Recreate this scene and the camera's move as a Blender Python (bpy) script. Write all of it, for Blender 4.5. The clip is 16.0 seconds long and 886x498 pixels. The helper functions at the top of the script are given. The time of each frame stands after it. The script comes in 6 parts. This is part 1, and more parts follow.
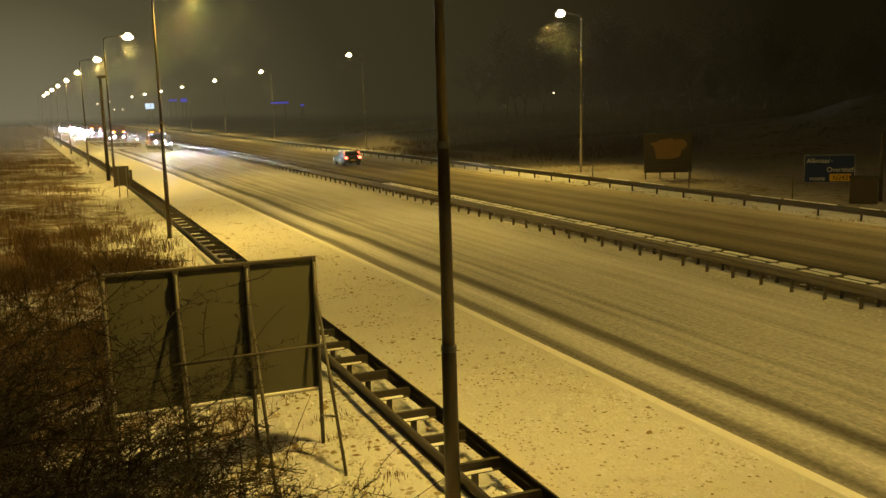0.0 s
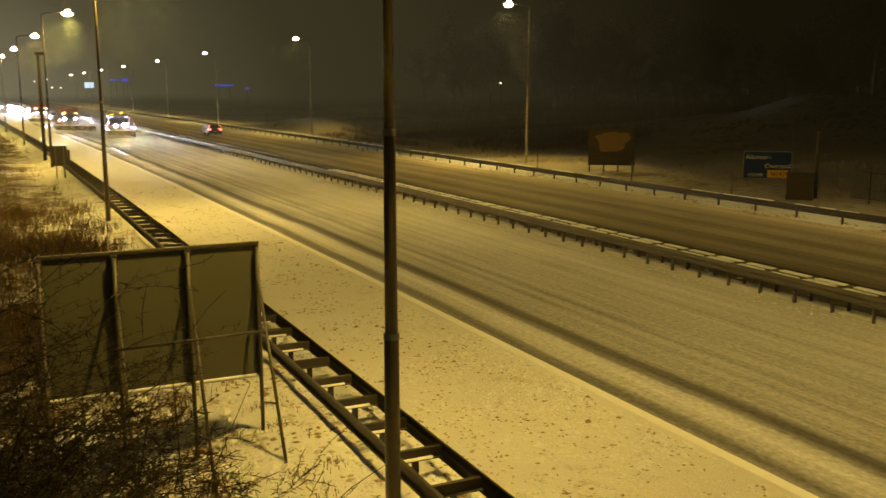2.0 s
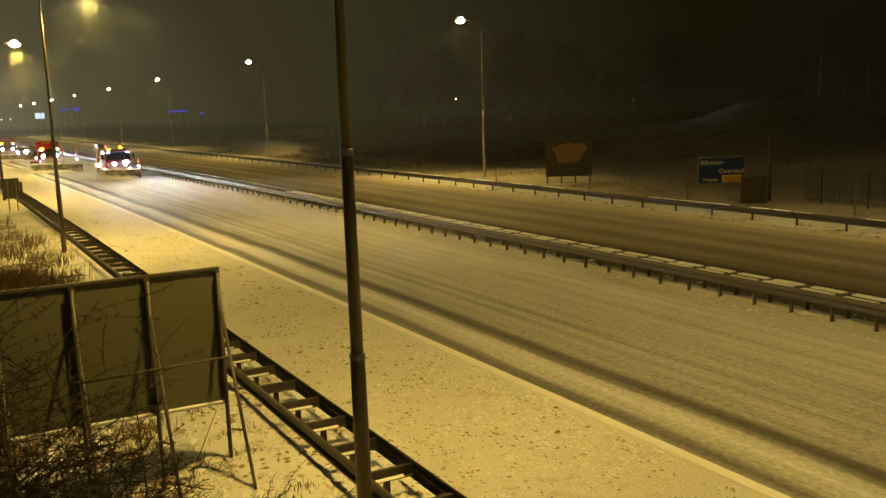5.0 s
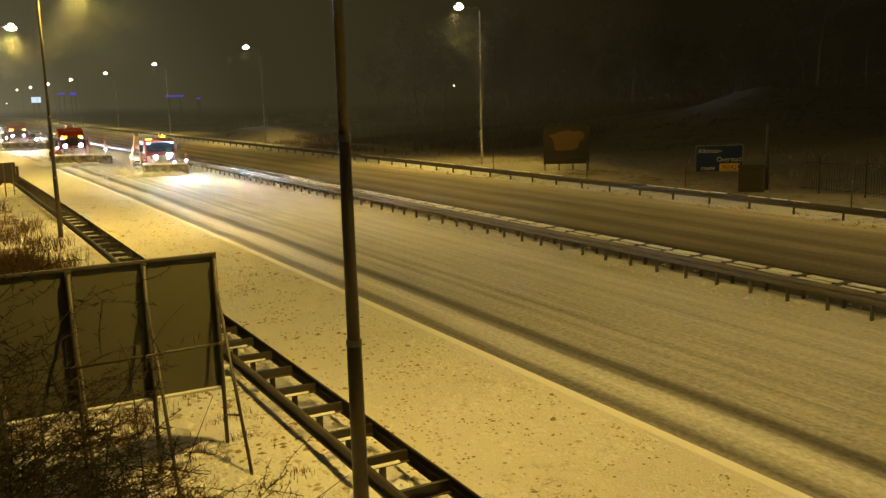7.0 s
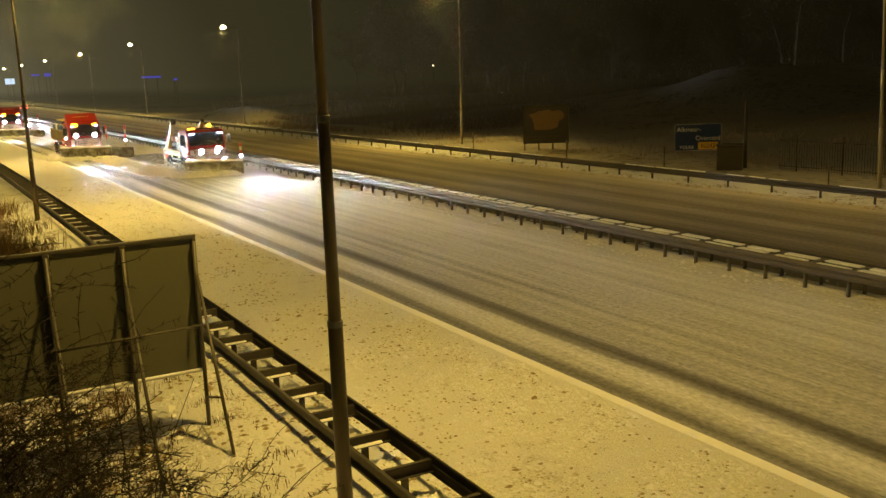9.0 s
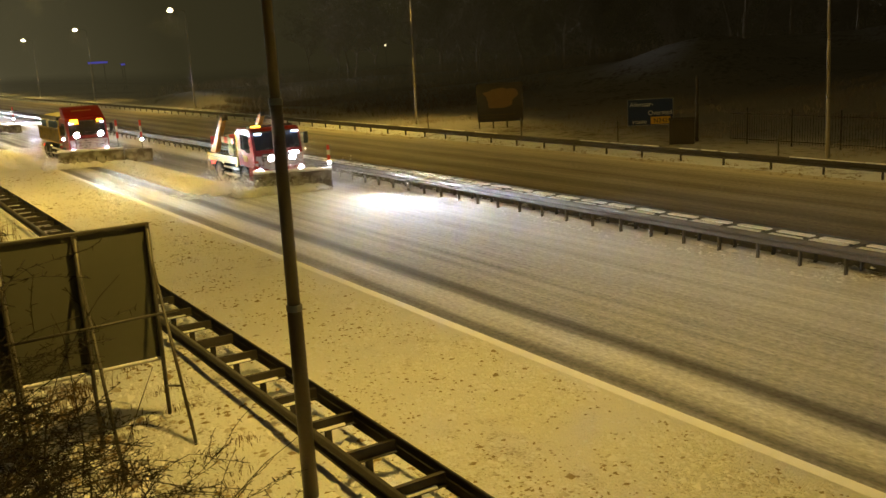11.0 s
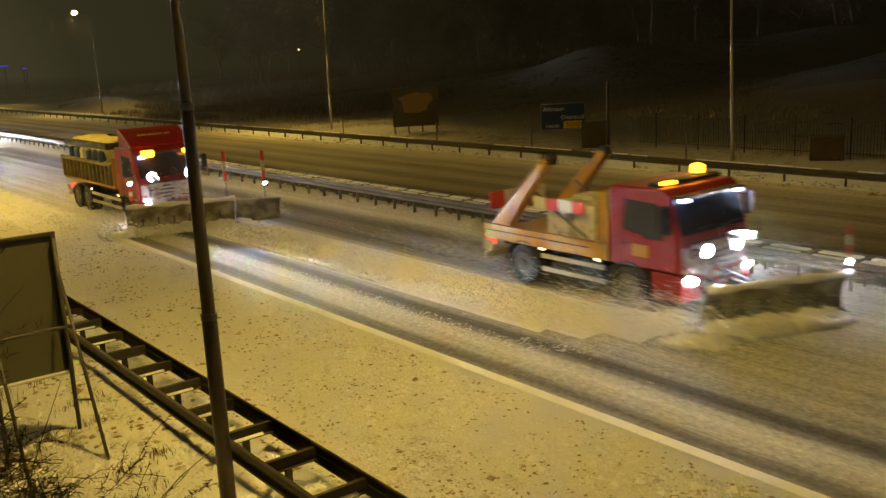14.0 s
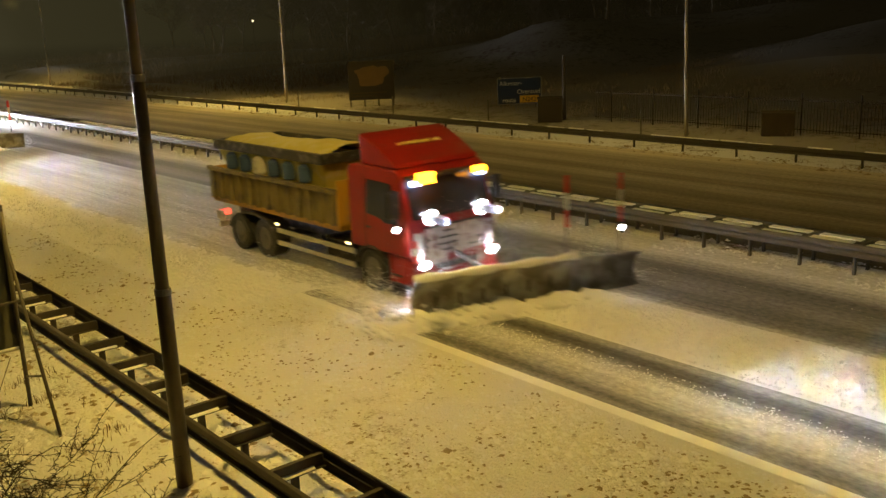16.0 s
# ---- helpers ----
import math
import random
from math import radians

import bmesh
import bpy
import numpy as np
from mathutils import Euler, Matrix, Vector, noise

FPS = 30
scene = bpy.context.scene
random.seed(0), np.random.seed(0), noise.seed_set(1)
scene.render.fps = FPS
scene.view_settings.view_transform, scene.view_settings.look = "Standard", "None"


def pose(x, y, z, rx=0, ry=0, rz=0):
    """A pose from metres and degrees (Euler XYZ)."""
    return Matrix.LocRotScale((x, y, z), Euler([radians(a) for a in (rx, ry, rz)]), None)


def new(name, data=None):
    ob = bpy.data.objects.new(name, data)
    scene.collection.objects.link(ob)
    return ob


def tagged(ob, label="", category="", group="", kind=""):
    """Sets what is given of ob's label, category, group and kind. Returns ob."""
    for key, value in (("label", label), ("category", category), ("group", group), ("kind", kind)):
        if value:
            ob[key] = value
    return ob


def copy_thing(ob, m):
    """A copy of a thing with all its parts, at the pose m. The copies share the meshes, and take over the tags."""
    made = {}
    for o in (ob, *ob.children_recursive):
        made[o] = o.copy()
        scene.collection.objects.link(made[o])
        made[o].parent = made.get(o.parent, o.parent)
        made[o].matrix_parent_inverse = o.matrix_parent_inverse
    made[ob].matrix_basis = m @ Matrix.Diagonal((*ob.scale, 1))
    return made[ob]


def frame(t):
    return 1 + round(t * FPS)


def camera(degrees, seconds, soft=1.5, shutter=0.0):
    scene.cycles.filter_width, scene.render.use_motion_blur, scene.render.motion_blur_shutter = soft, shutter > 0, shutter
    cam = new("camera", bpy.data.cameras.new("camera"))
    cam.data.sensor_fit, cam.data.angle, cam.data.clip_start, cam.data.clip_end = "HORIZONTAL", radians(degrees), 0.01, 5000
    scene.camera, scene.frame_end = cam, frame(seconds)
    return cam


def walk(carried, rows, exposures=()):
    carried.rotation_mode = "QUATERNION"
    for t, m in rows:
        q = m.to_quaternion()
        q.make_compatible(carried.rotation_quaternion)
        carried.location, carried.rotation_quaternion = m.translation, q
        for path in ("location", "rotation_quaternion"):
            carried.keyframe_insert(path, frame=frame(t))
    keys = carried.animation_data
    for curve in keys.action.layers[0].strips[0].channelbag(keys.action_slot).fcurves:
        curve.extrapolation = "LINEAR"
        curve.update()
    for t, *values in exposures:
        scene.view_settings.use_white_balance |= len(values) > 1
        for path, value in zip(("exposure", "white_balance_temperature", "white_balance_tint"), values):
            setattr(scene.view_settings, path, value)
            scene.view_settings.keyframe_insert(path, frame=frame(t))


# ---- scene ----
# The camera is held by hand on an overpass, 6 m over the road; the road runs along +y.
EYE = 6.0
cam = camera(51.14, 16.0, soft=1.5, shutter=0.6)
walk(cam, [
    (0.0, pose(0, 0, EYE, 81.019, 1.649, -22.043)),
    (0.5, pose(0, 0, EYE, 80.696, 0.979, -22.246)),
    (1.0, pose(0, 0, EYE, 80.488, 0.356, -23.001)),
    (1.5, pose(0, 0, EYE, 80.311, -0.046, -24.110)),
    (2.0, pose(0, 0, EYE, 80.243, 0.084, -25.276)),
    (2.5, pose(0, 0, EYE, 80.384, 0.959, -27.770)),
    (3.0, pose(0, 0, EYE, 80.597, 0.968, -28.973)),
    (3.5, pose(0, 0, EYE, 81.080, 1.837, -29.357)),
    (4.0, pose(0, 0, EYE, 81.178, 2.526, -28.215)),
    (6.5, pose(0, 0, EYE, 80.819, 1.688, -28.086)),
    (7.0, pose(0, 0, EYE, 80.407, 1.757, -28.111)),
    (7.5, pose(0, 0, EYE, 80.046, 1.807, -28.321)),
    (8.0, pose(0, 0, EYE, 79.652, 1.803, -28.498)),
    (8.5, pose(0, 0, EYE, 79.463, 1.667, -29.252)),
    (9.0, pose(0, 0, EYE, 79.150, 1.990, -29.377)),
    (11.5, pose(0, 0, EYE, 77.677, 3.043, -33.294)),
    (12.0, pose(0, 0, EYE, 77.938, 2.835, -34.494)),
    (12.5, pose(0, 0, EYE, 78.098, 2.749, -35.681)),
    (13.0, pose(0, 0, EYE, 78.042, 2.857, -36.638)),
    (13.5, pose(0, 0, EYE, 77.987, 2.855, -37.075)),
    (14.0, pose(0, 0, EYE, 77.822, 2.832, -37.440)),
    (14.5, pose(0, 0, EYE, 77.708, 3.016, -37.808)),
    (15.0, pose(0, 0, EYE, 77.152, 2.819, -38.573)),
    (15.5, pose(0, 0, EYE, 76.543, 2.499, -39.679)),
    (16.0, pose(0, 0, EYE, 76.118, 2.244, -40.067)),
], exposures=[(0.0, 0.0), (7.0, -0.04), (9.0, -0.10), (11.5, -0.28), (13.0, -0.36), (14.5, -0.36), (16.0, -0.28)])

# ---- world and light ----
SODIUM = (1.0, 0.655, 0.12)
world = bpy.data.worlds.new("night_sky")
scene.world = world
world.use_nodes = True
wn, wl = world.node_tree.nodes, world.node_tree.links
wn.clear()
w_out, w_bg = wn.new("ShaderNodeOutputWorld"), wn.new("ShaderNodeBackground")
w_tc, w_dot, w_ramp = wn.new("ShaderNodeTexCoord"), wn.new("ShaderNodeVectorMath"), wn.new("ShaderNodeValToRGB")
w_dot.operation = "DOT_PRODUCT"
w_dot.inputs[1].default_value = (-0.05, 0.995, -0.08)      # town glow down the road
wl.new(w_tc.outputs["Generated"], w_dot.inputs[0])
wl.new(w_dot.outputs["Value"], w_ramp.inputs["Fac"])
cr = w_ramp.color_ramp
cr.elements[0].position, cr.elements[0].color = 0.0, (0.024, 0.019, 0.0095, 1)      # unseen fill glow added behind the bridge, brightens the mounds
cr.elements[1].position, cr.elements[1].color = 1.0, (0.20, 0.175, 0.105, 1)
e = cr.elements.new(0.30)
e.color = (0.0060, 0.0045, 0.0016, 1)
e = cr.elements.new(0.70)
e.color = (0.0090, 0.0068, 0.0023, 1)
e = cr.elements.new(0.80)
e.color = (0.0200, 0.0158, 0.0060, 1)
e = cr.elements.new(0.94)
e.color = (0.041, 0.035, 0.0155, 1)
e = cr.elements.new(0.98)
e.color = (0.080, 0.069, 0.034, 1)
wl.new(w_ramp.outputs["Color"], w_bg.inputs["Color"])
w_bg.inputs["Strength"].default_value = 1.0
wl.new(w_bg.outputs[0], w_out.inputs["Surface"])
LAMP_WATTS = 5200


def bend(x0, y):
    """The road swings gently to the left far off; the far carriageway swings less."""
    c = -0.000195 * y * y if 0 < y < 115 else (0 if y <= 0 else -2.579 - 0.04485 * (y - 115))
    k = 1.0 if x0 < 18 else (0.5 if x0 > 22 else 1.0 - 0.125 * (x0 - 18))
    return x0 + c * k


def heading(x0, y):
    return -math.degrees(math.atan((bend(x0, y + 1) - bend(x0, y - 1)) / 2))


# ---- materials ----
def base_material(name):
    m = bpy.data.materials.new(name)
    m.use_nodes = True
    n, l = m.node_tree.nodes, m.node_tree.links
    return m, n, l, n["Principled BSDF"]


def plain(name, color, rough=0.6, metal=0.0, vary=0.25, scale=6.0, bump=0.1, dirt=None, dirt_amount=0.5, coat=0.0):
    """Paint, metal or plastic with wear at two scales; dirt: the colour of grime and snow dust in patches."""
    m, n, l, b = base_material(name)
    tc = n.new("ShaderNodeTexCoord")
    n1, n2 = n.new("ShaderNodeTexNoise"), n.new("ShaderNodeTexNoise")
    n1.inputs["Scale"].default_value, n1.inputs["Detail"].default_value = scale, 5
    n2.inputs["Scale"].default_value, n2.inputs["Detail"].default_value = scale * 9, 4
    for q in (n1, n2):
        l.new(tc.outputs["Object"], q.inputs["Vector"])
    mix = n.new("ShaderNodeMix")
    mix.data_type = "RGBA"
    mix.inputs[6].default_value = (*[c * (1 - vary) for c in color], 1)
    mix.inputs[7].default_value = (*[min(1, c * (1 + vary)) for c in color], 1)
    add = n.new("ShaderNodeMath")
    add.operation = "MULTIPLY_ADD"
    add.inputs[1].default_value, add.inputs[2].default_value = 0.5, 0.0
    sm = n.new("ShaderNodeMath")
    sm.operation = "MULTIPLY_ADD"
    l.new(n1.outputs["Fac"], sm.inputs[0])
    sm.inputs[1].default_value = 0.6
    l.new(n2.outputs["Fac"], add.inputs[0])
    l.new(add.outputs[0], sm.inputs[2])
    l.new(sm.outputs[0], mix.inputs[0])
    col = mix.outputs[2]
    if dirt:
        ramp = n.new("ShaderNodeValToRGB")
        ramp.color_ramp.elements[0].position, ramp.color_ramp.elements[1].position = 0.62 - 0.3 * dirt_amount, 0.80 - 0.2 * dirt_amount
        l.new(n1.outputs["Fac"], ramp.inputs["Fac"])
        d = n.new("ShaderNodeMix")
        d.data_type = "RGBA"
        l.new(ramp.outputs["Color"], d.inputs[0])
        l.new(col, d.inputs[6])
        d.inputs[7].default_value = (*dirt, 1)
        col = d.outputs[2]
    l.new(col, b.inputs["Base Color"])
    b.inputs["Roughness"].default_value, b.inputs["Metallic"].default_value = rough, metal
    b.inputs["Coat Weight"].default_value = coat
    if bump:
        bp = n.new("ShaderNodeBump")
        bp.inputs["Strength"].default_value, bp.inputs["Distance"].default_value = bump, 0.02
        l.new(n2.outputs["Fac"], bp.inputs["Height"])
        l.new(bp.outputs[0], b.inputs["Normal"])
    return m


def glow(name, color, strength):
    m, n, l, b = base_material(name)
    b.inputs["Base Color"].default_value = (*color, 1)
    b.inputs["Emission Color"].default_value = (*color, 1)
    b.inputs["Emission Strength"].default_value = strength
    return m


def snow_road(name, x_lo, x_hi, cover, snow=(0.80, 0.80, 0.82), under=(0.055, 0.052, 0.05), streak=0.30, grain=0.32):
    """Driven snow over wet asphalt. cover: (place across the road, share of snow), worn in streaks along the road."""
    m, n, l, b = base_material(name)
    uv = n.new("ShaderNodeUVMap")
    uv.uv_map = "road"
    sep = n.new("ShaderNodeSeparateXYZ")
    l.new(uv.outputs[0], sep.inputs[0])
    # the tracks wander a little
    wob = n.new("ShaderNodeTexNoise")
    wob.noise_dimensions = "1D"
    wob.inputs["Scale"].default_value = 0.09
    l.new(sep.outputs["Y"], wob.inputs["W"])
    wo = n.new("ShaderNodeMath")
    wo.operation = "MULTIPLY_ADD"
    wo.inputs[1].default_value = 0.5
    l.new(wob.outputs["Fac"], wo.inputs[0])
    l.new(sep.outputs["X"], wo.inputs[2])
    mr = n.new("ShaderNodeMapRange")
    mr.inputs["From Min"].default_value, mr.inputs["From Max"].default_value = x_lo + 0.25, x_hi + 0.25
    l.new(wo.outputs[0], mr.inputs["Value"])
    ramp = n.new("ShaderNodeValToRGB")
    el = ramp.color_ramp.elements
    pts = [((x - x_lo) / (x_hi - x_lo), c) for x, c in cover]
    el[0].position, el[0].color = pts[0][0], (pts[0][1],) * 3 + (1,)
    el[1].position, el[1].color = pts[-1][0], (pts[-1][1],) * 3 + (1,)
    for p, c in pts[1:-1]:
        q = el.new(p)
        q.color = (c, c, c, 1)
    l.new(mr.outputs[0], ramp.inputs["Fac"])
    total = ramp.outputs["Color"]
    damp = n.new("ShaderNodeMath")                         # bare asphalt is even, half-worn snow is ragged
    damp.operation, damp.use_clamp = "MULTIPLY_ADD", True
    damp.inputs[1].default_value, damp.inputs[2].default_value = 1.7, 0.16
    l.new(ramp.outputs["Color"], damp.inputs[0])
    for sx, sy, amount, detail in ((2.6, 0.035, streak, 6), (9.0, 0.25, streak * 0.7, 4), (9.0, 6.0, grain, 7), (22.0, 9.0, grain * 0.8, 3), (0.5, 0.25, 0.14, 3)):
        mp = n.new("ShaderNodeMapping")
        mp.inputs["Scale"].default_value = (sx, sy, 1)
        l.new(uv.outputs[0], mp.inputs["Vector"])
        t = n.new("ShaderNodeTexNoise")
        t.inputs["Scale"].default_value, t.inputs["Detail"].default_value = 1.0, detail
        l.new(mp.outputs[0], t.inputs["Vector"])
        ma = n.new("ShaderNodeMath")
        ma.operation = "SUBTRACT"
        ma.inputs[1].default_value = 0.5
        l.new(t.outputs["Fac"], ma.inputs[0])
        mk = n.new("ShaderNodeMath")
        mk.operation = "MULTIPLY"
        mk.inputs[1].default_value = amount * 2
        l.new(ma.outputs[0], mk.inputs[0])
        mm = n.new("ShaderNodeMath")
        mm.operation = "MULTIPLY_ADD"
        l.new(mk.outputs[0], mm.inputs[0])
        l.new(damp.outputs[0], mm.inputs[1])
        l.new(total, mm.inputs[2])
        total = mm.outputs[0]
        fine = t
    cl = n.new("ShaderNodeClamp")
    l.new(total, cl.inputs[0])
    mix = n.new("ShaderNodeMix")
    mix.data_type = "RGBA"
    mix.inputs[6].default_value, mix.inputs[7].default_value = (*under, 1), (*snow, 1)
    l.new(cl.outputs[0], mix.inputs[0])
    l.new(mix.outputs[2], b.inputs["Base Color"])
    rr = n.new("ShaderNodeMapRange")
    rr.inputs["To Min"].default_value, rr.inputs["To Max"].default_value = 0.74, 0.92
    l.new(cl.outputs[0], rr.inputs["Value"])
    l.new(rr.outputs[0], b.inputs["Roughness"])
    b.inputs["Specular IOR Level"].default_value = 0.25
    bp = n.new("ShaderNodeBump")
    bp.inputs["Strength"].default_value, bp.inputs["Distance"].default_value = 0.8, 0.05
    l.new(cl.outputs[0], bp.inputs["Height"])
    l.new(bp.outputs[0], b.inputs["Normal"])
    return m


def snow_ground(name, snow=(0.80, 0.80, 0.82), earth=(0.16, 0.11, 0.055), bare=0.44, scale=1.2, bump=0.6, relief=0.08, weedy=None):
    """Thin snow on rough grass: earth and stalks show through in patches."""
    m, n, l, b = base_material(name)
    tc = n.new("ShaderNodeTexCoord")
    vals = []
    for sc in (scale, scale * 7, scale * 0.13):
        t = n.new("ShaderNodeTexNoise")
        t.inputs["Scale"].default_value, t.inputs["Detail"].default_value, t.inputs["Roughness"].default_value = sc, 8, 0.62
        l.new(tc.outputs["Object"], t.inputs["Vector"])
        vals.append(t)
    a = n.new("ShaderNodeMath")
    a.operation = "MULTIPLY_ADD"
    a.inputs[1].default_value = 0.55
    l.new(vals[1].outputs["Fac"], a.inputs[0])
    h = n.new("ShaderNodeMath")
    h.operation = "MULTIPLY_ADD"
    h.inputs[1].default_value, h.inputs[2].default_value = 0.45, 0.0
    l.new(vals[0].outputs["Fac"], h.inputs[0])
    l.new(h.outputs[0], a.inputs[2])
    c = n.new("ShaderNodeMath")
    c.operation = "MULTIPLY_ADD"
    c.inputs[1].default_value = 0.5
    l.new(vals[2].outputs["Fac"], c.inputs[0])
    l.new(a.outputs[0], c.inputs[2])
    if weedy:                                              # the near bank: weeds stand thicker away from the road
        sp, wm, wa, ws = n.new("ShaderNodeSeparateXYZ"), n.new("ShaderNodeMapRange"), n.new("ShaderNodeMath"), n.new("ShaderNodeMath")
        l.new(tc.outputs["Object"], sp.inputs[0])
        wa.operation, ws.operation = "MULTIPLY_ADD", "SUBTRACT"
        wa.inputs[1].default_value = 6.0
        l.new(vals[2].outputs["Fac"], wa.inputs[0])
        l.new(sp.outputs["X"], wa.inputs[2])
        wm.inputs["From Min"].default_value, wm.inputs["From Max"].default_value = weedy[0] + 3, weedy[1] + 3
        wm.inputs["To Max"].default_value = weedy[2]
        l.new(wa.outputs[0], wm.inputs["Value"])
        l.new(c.outputs[0], ws.inputs[0])
        l.new(wm.outputs[0], ws.inputs[1])
        c = ws
    ramp = n.new("ShaderNodeValToRGB")
    el = ramp.color_ramp.elements
    el[0].position, el[0].color = bare + 0.13, (*earth, 1)
    el[1].position, el[1].color = bare + 0.27, (*snow, 1)
    l.new(c.outputs[0], ramp.inputs["Fac"])
    l.new(ramp.outputs["Color"], b.inputs["Base Color"])
    b.inputs["Roughness"].default_value = 0.85
    b.inputs["Specular IOR Level"].default_value = 0.2
    bp = n.new("ShaderNodeBump")
    bp.inputs["Strength"].default_value, bp.inputs["Distance"].default_value = bump, relief
    l.new(a.outputs[0], bp.inputs["Height"])
    l.new(bp.outputs[0], b.inputs["Normal"])
    return m


M_ROAD = snow_road("driven_snow_near", 5, 20.5, [(5.0, 0.95), (9.4, 0.93), (10.3, 0.90), (10.55, 0.85), (10.66, 0.28), (10.85, 0.14), (11.05, 0.22), (11.25, 0.60), (11.7, 0.74),
    (12.02, 0.64), (12.15, 0.20), (12.38, 0.05), (12.6, 0.12), (12.78, 0.42), (13.2, 0.44), (13.5, 0.56), (13.85, 0.34), (14.1, 0.55), (14.45, 0.40), (14.8, 0.60), (15.6, 0.54), (16.2, 0.70), (17.2, 0.70), (18.0, 0.82), (19.0, 0.84), (20.5, 0.88)])
M_FAR = snow_road("driven_snow_far", 20.5, 34.5, [(20.5, 0.40), (21.2, 0.06), (22.4, 0.02), (24.0, 0.08), (24.7, 0.24), (25.3, 0.30), (25.9, 0.16), (26.5, 0.20), (27.0, 0.36), (27.7, 0.42), (28.2, 0.26),
    (28.9, 0.28), (29.4, 0.46), (30.1, 0.42), (30.6, 0.34), (31.2, 0.52), (31.9, 0.62), (32.4, 0.85), (33.2, 0.92), (34.5, 0.92)], snow=(0.66, 0.59, 0.46), under=(0.060, 0.049, 0.033), streak=0.30)
M_SWEPT_A = snow_road("scraped_left_lane", 15, 19.6, [(15.0, 0.80), (15.4, 0.62), (15.75, 0.24), (16.3, 0.12), (17.0, 0.24), (17.6, 0.10), (18.2, 0.16), (18.6, 0.50), (19.0, 0.85), (19.6, 0.88)], under=(0.06, 0.058, 0.06))
M_SWEPT_B = snow_road("scraped_right_lane", 10.3, 16.4, [(10.3, 0.9), (10.9, 0.75), (11.6, 0.55), (12.6, 0.60), (13.3, 0.45), (14.4, 0.52), (15.4, 0.35), (16.4, 0.45)], under=(0.06, 0.058, 0.06))
M_GROUND = snow_ground("snow_on_grass", earth=(0.12, 0.075, 0.03), bare=0.45, scale=1.6, weedy=(4.6, -0.5, 0.17))
M_VERGE = snow_ground("thin_snow_on_verge", earth=(0.15, 0.10, 0.045), bare=0.45, scale=2.0)
M_BANK = snow_ground("banked_snow_on_verge", earth=(0.20, 0.14, 0.07), bare=0.455, scale=2.4, bump=0.9, relief=0.12)
M_SHOULDER = snow_ground("trampled_shoulder_snow", snow=(0.80, 0.79, 0.77), earth=(0.40, 0.35, 0.26), bare=0.405, scale=2.6, bump=1.0, relief=0.16)
# field snow coloured darker than the near snow for the weak light out there
M_FIELDDIM = snow_ground("snow_field", snow=(0.34, 0.32, 0.29), earth=(0.07, 0.055, 0.028), bare=0.44, scale=0.25)
M_CLEAN = plain("heaped_snow", (0.84, 0.84, 0.86), 0.85, vary=0.06, scale=3, bump=0.2)
M_RIDGE = plain("churned_snow", (0.80, 0.80, 0.83), 0.9, vary=0.16, scale=4, bump=0.6)
rb = M_RIDGE.node_tree.nodes["Principled BSDF"]
rb.inputs["Subsurface Weight"].default_value, rb.inputs["Subsurface Scale"].default_value = 0.15, 0.03
rb.inputs["Subsurface Radius"].default_value = (1.0, 1.0, 1.0)
M_SPRAY = plain("snow_spray", (0.86, 0.87, 0.9), 0.9, vary=0.05, bump=0)
M_CLOD = plain("frozen_clods", (0.33, 0.26, 0.15), 0.9, vary=0.5, scale=0.8, bump=0.3, dirt=(0.75, 0.75, 0.76), dirt_amount=0.5)
M_LINE = plain("worn_white_line", (0.88, 0.88, 0.86), 0.6, vary=0.1, scale=4, bump=0.2, dirt=(0.9, 0.9, 0.9), dirt_amount=0.4)
M_STEEL = plain("galvanised_steel", (0.20, 0.19, 0.17), 0.5, 0.55, vary=0.35, scale=2.5, bump=0.15)
M_RAIL = plain("weathered_rail_steel", (0.11, 0.098, 0.078), 0.6, 0.2, vary=0.4, scale=1.5, bump=0.2)
M_RAILDARK = plain("dark_rail_steel", (0.055, 0.048, 0.037), 0.6, 0.25, vary=0.4, scale=1.5, bump=0.2)
M_POLE = plain("painted_lamp_post", (0.095, 0.075, 0.047), 0.45, 0.3, vary=0.3, scale=3, bump=0.12, dirt=(0.10, 0.08, 0.05), dirt_amount=0.35)
M_BOARD = plain("grey_sheet_back", (0.112, 0.110, 0.070), 0.6, 0.1, vary=0.10, scale=0.9, bump=0.05)
M_FRAME = plain("sign_frame_steel", (0.085, 0.075, 0.055), 0.5, 0.3, vary=0.3, scale=5, bump=0.1)
M_DARK = plain("dark_rubber_plastic", (0.022, 0.021, 0.02), 0.65, vary=0.4, scale=5, bump=0.2, dirt=(0.16, 0.15, 0.14), dirt_amount=0.3)
M_TYRE = plain("tyre_rubber", (0.02, 0.02, 0.02), 0.8, vary=0.3, scale=10, bump=0.4, dirt=(0.11, 0.105, 0.10), dirt_amount=0.35)
M_RIM = plain("steel_rim", (0.15, 0.14, 0.13), 0.5, 0.5, vary=0.4, scale=8, bump=0.2)
M_RED = plain("red_cab_paint", (0.23, 0.010, 0.007), 0.42, vary=0.18, scale=2, bump=0.03, dirt=(0.20, 0.05, 0.035), dirt_amount=0.2)
M_YELLOW = plain("yellow_truck_paint", (0.46, 0.25, 0.022), 0.45, vary=0.2, scale=2.2, bump=0.08, dirt=(0.30, 0.20, 0.10), dirt_amount=0.45)
M_GRIMY = plain("grimy_yellow_paint", (0.19, 0.155, 0.06), 0.6, vary=0.3, scale=2.5, bump=0.1, dirt=(0.10, 0.08, 0.06), dirt_amount=0.5)
M_HOPPER = plain("yellow_hopper_paint", (0.56, 0.48, 0.12), 0.6, vary=0.2, scale=3, bump=0.08, dirt=(0.60, 0.55, 0.36), dirt_amount=0.4)
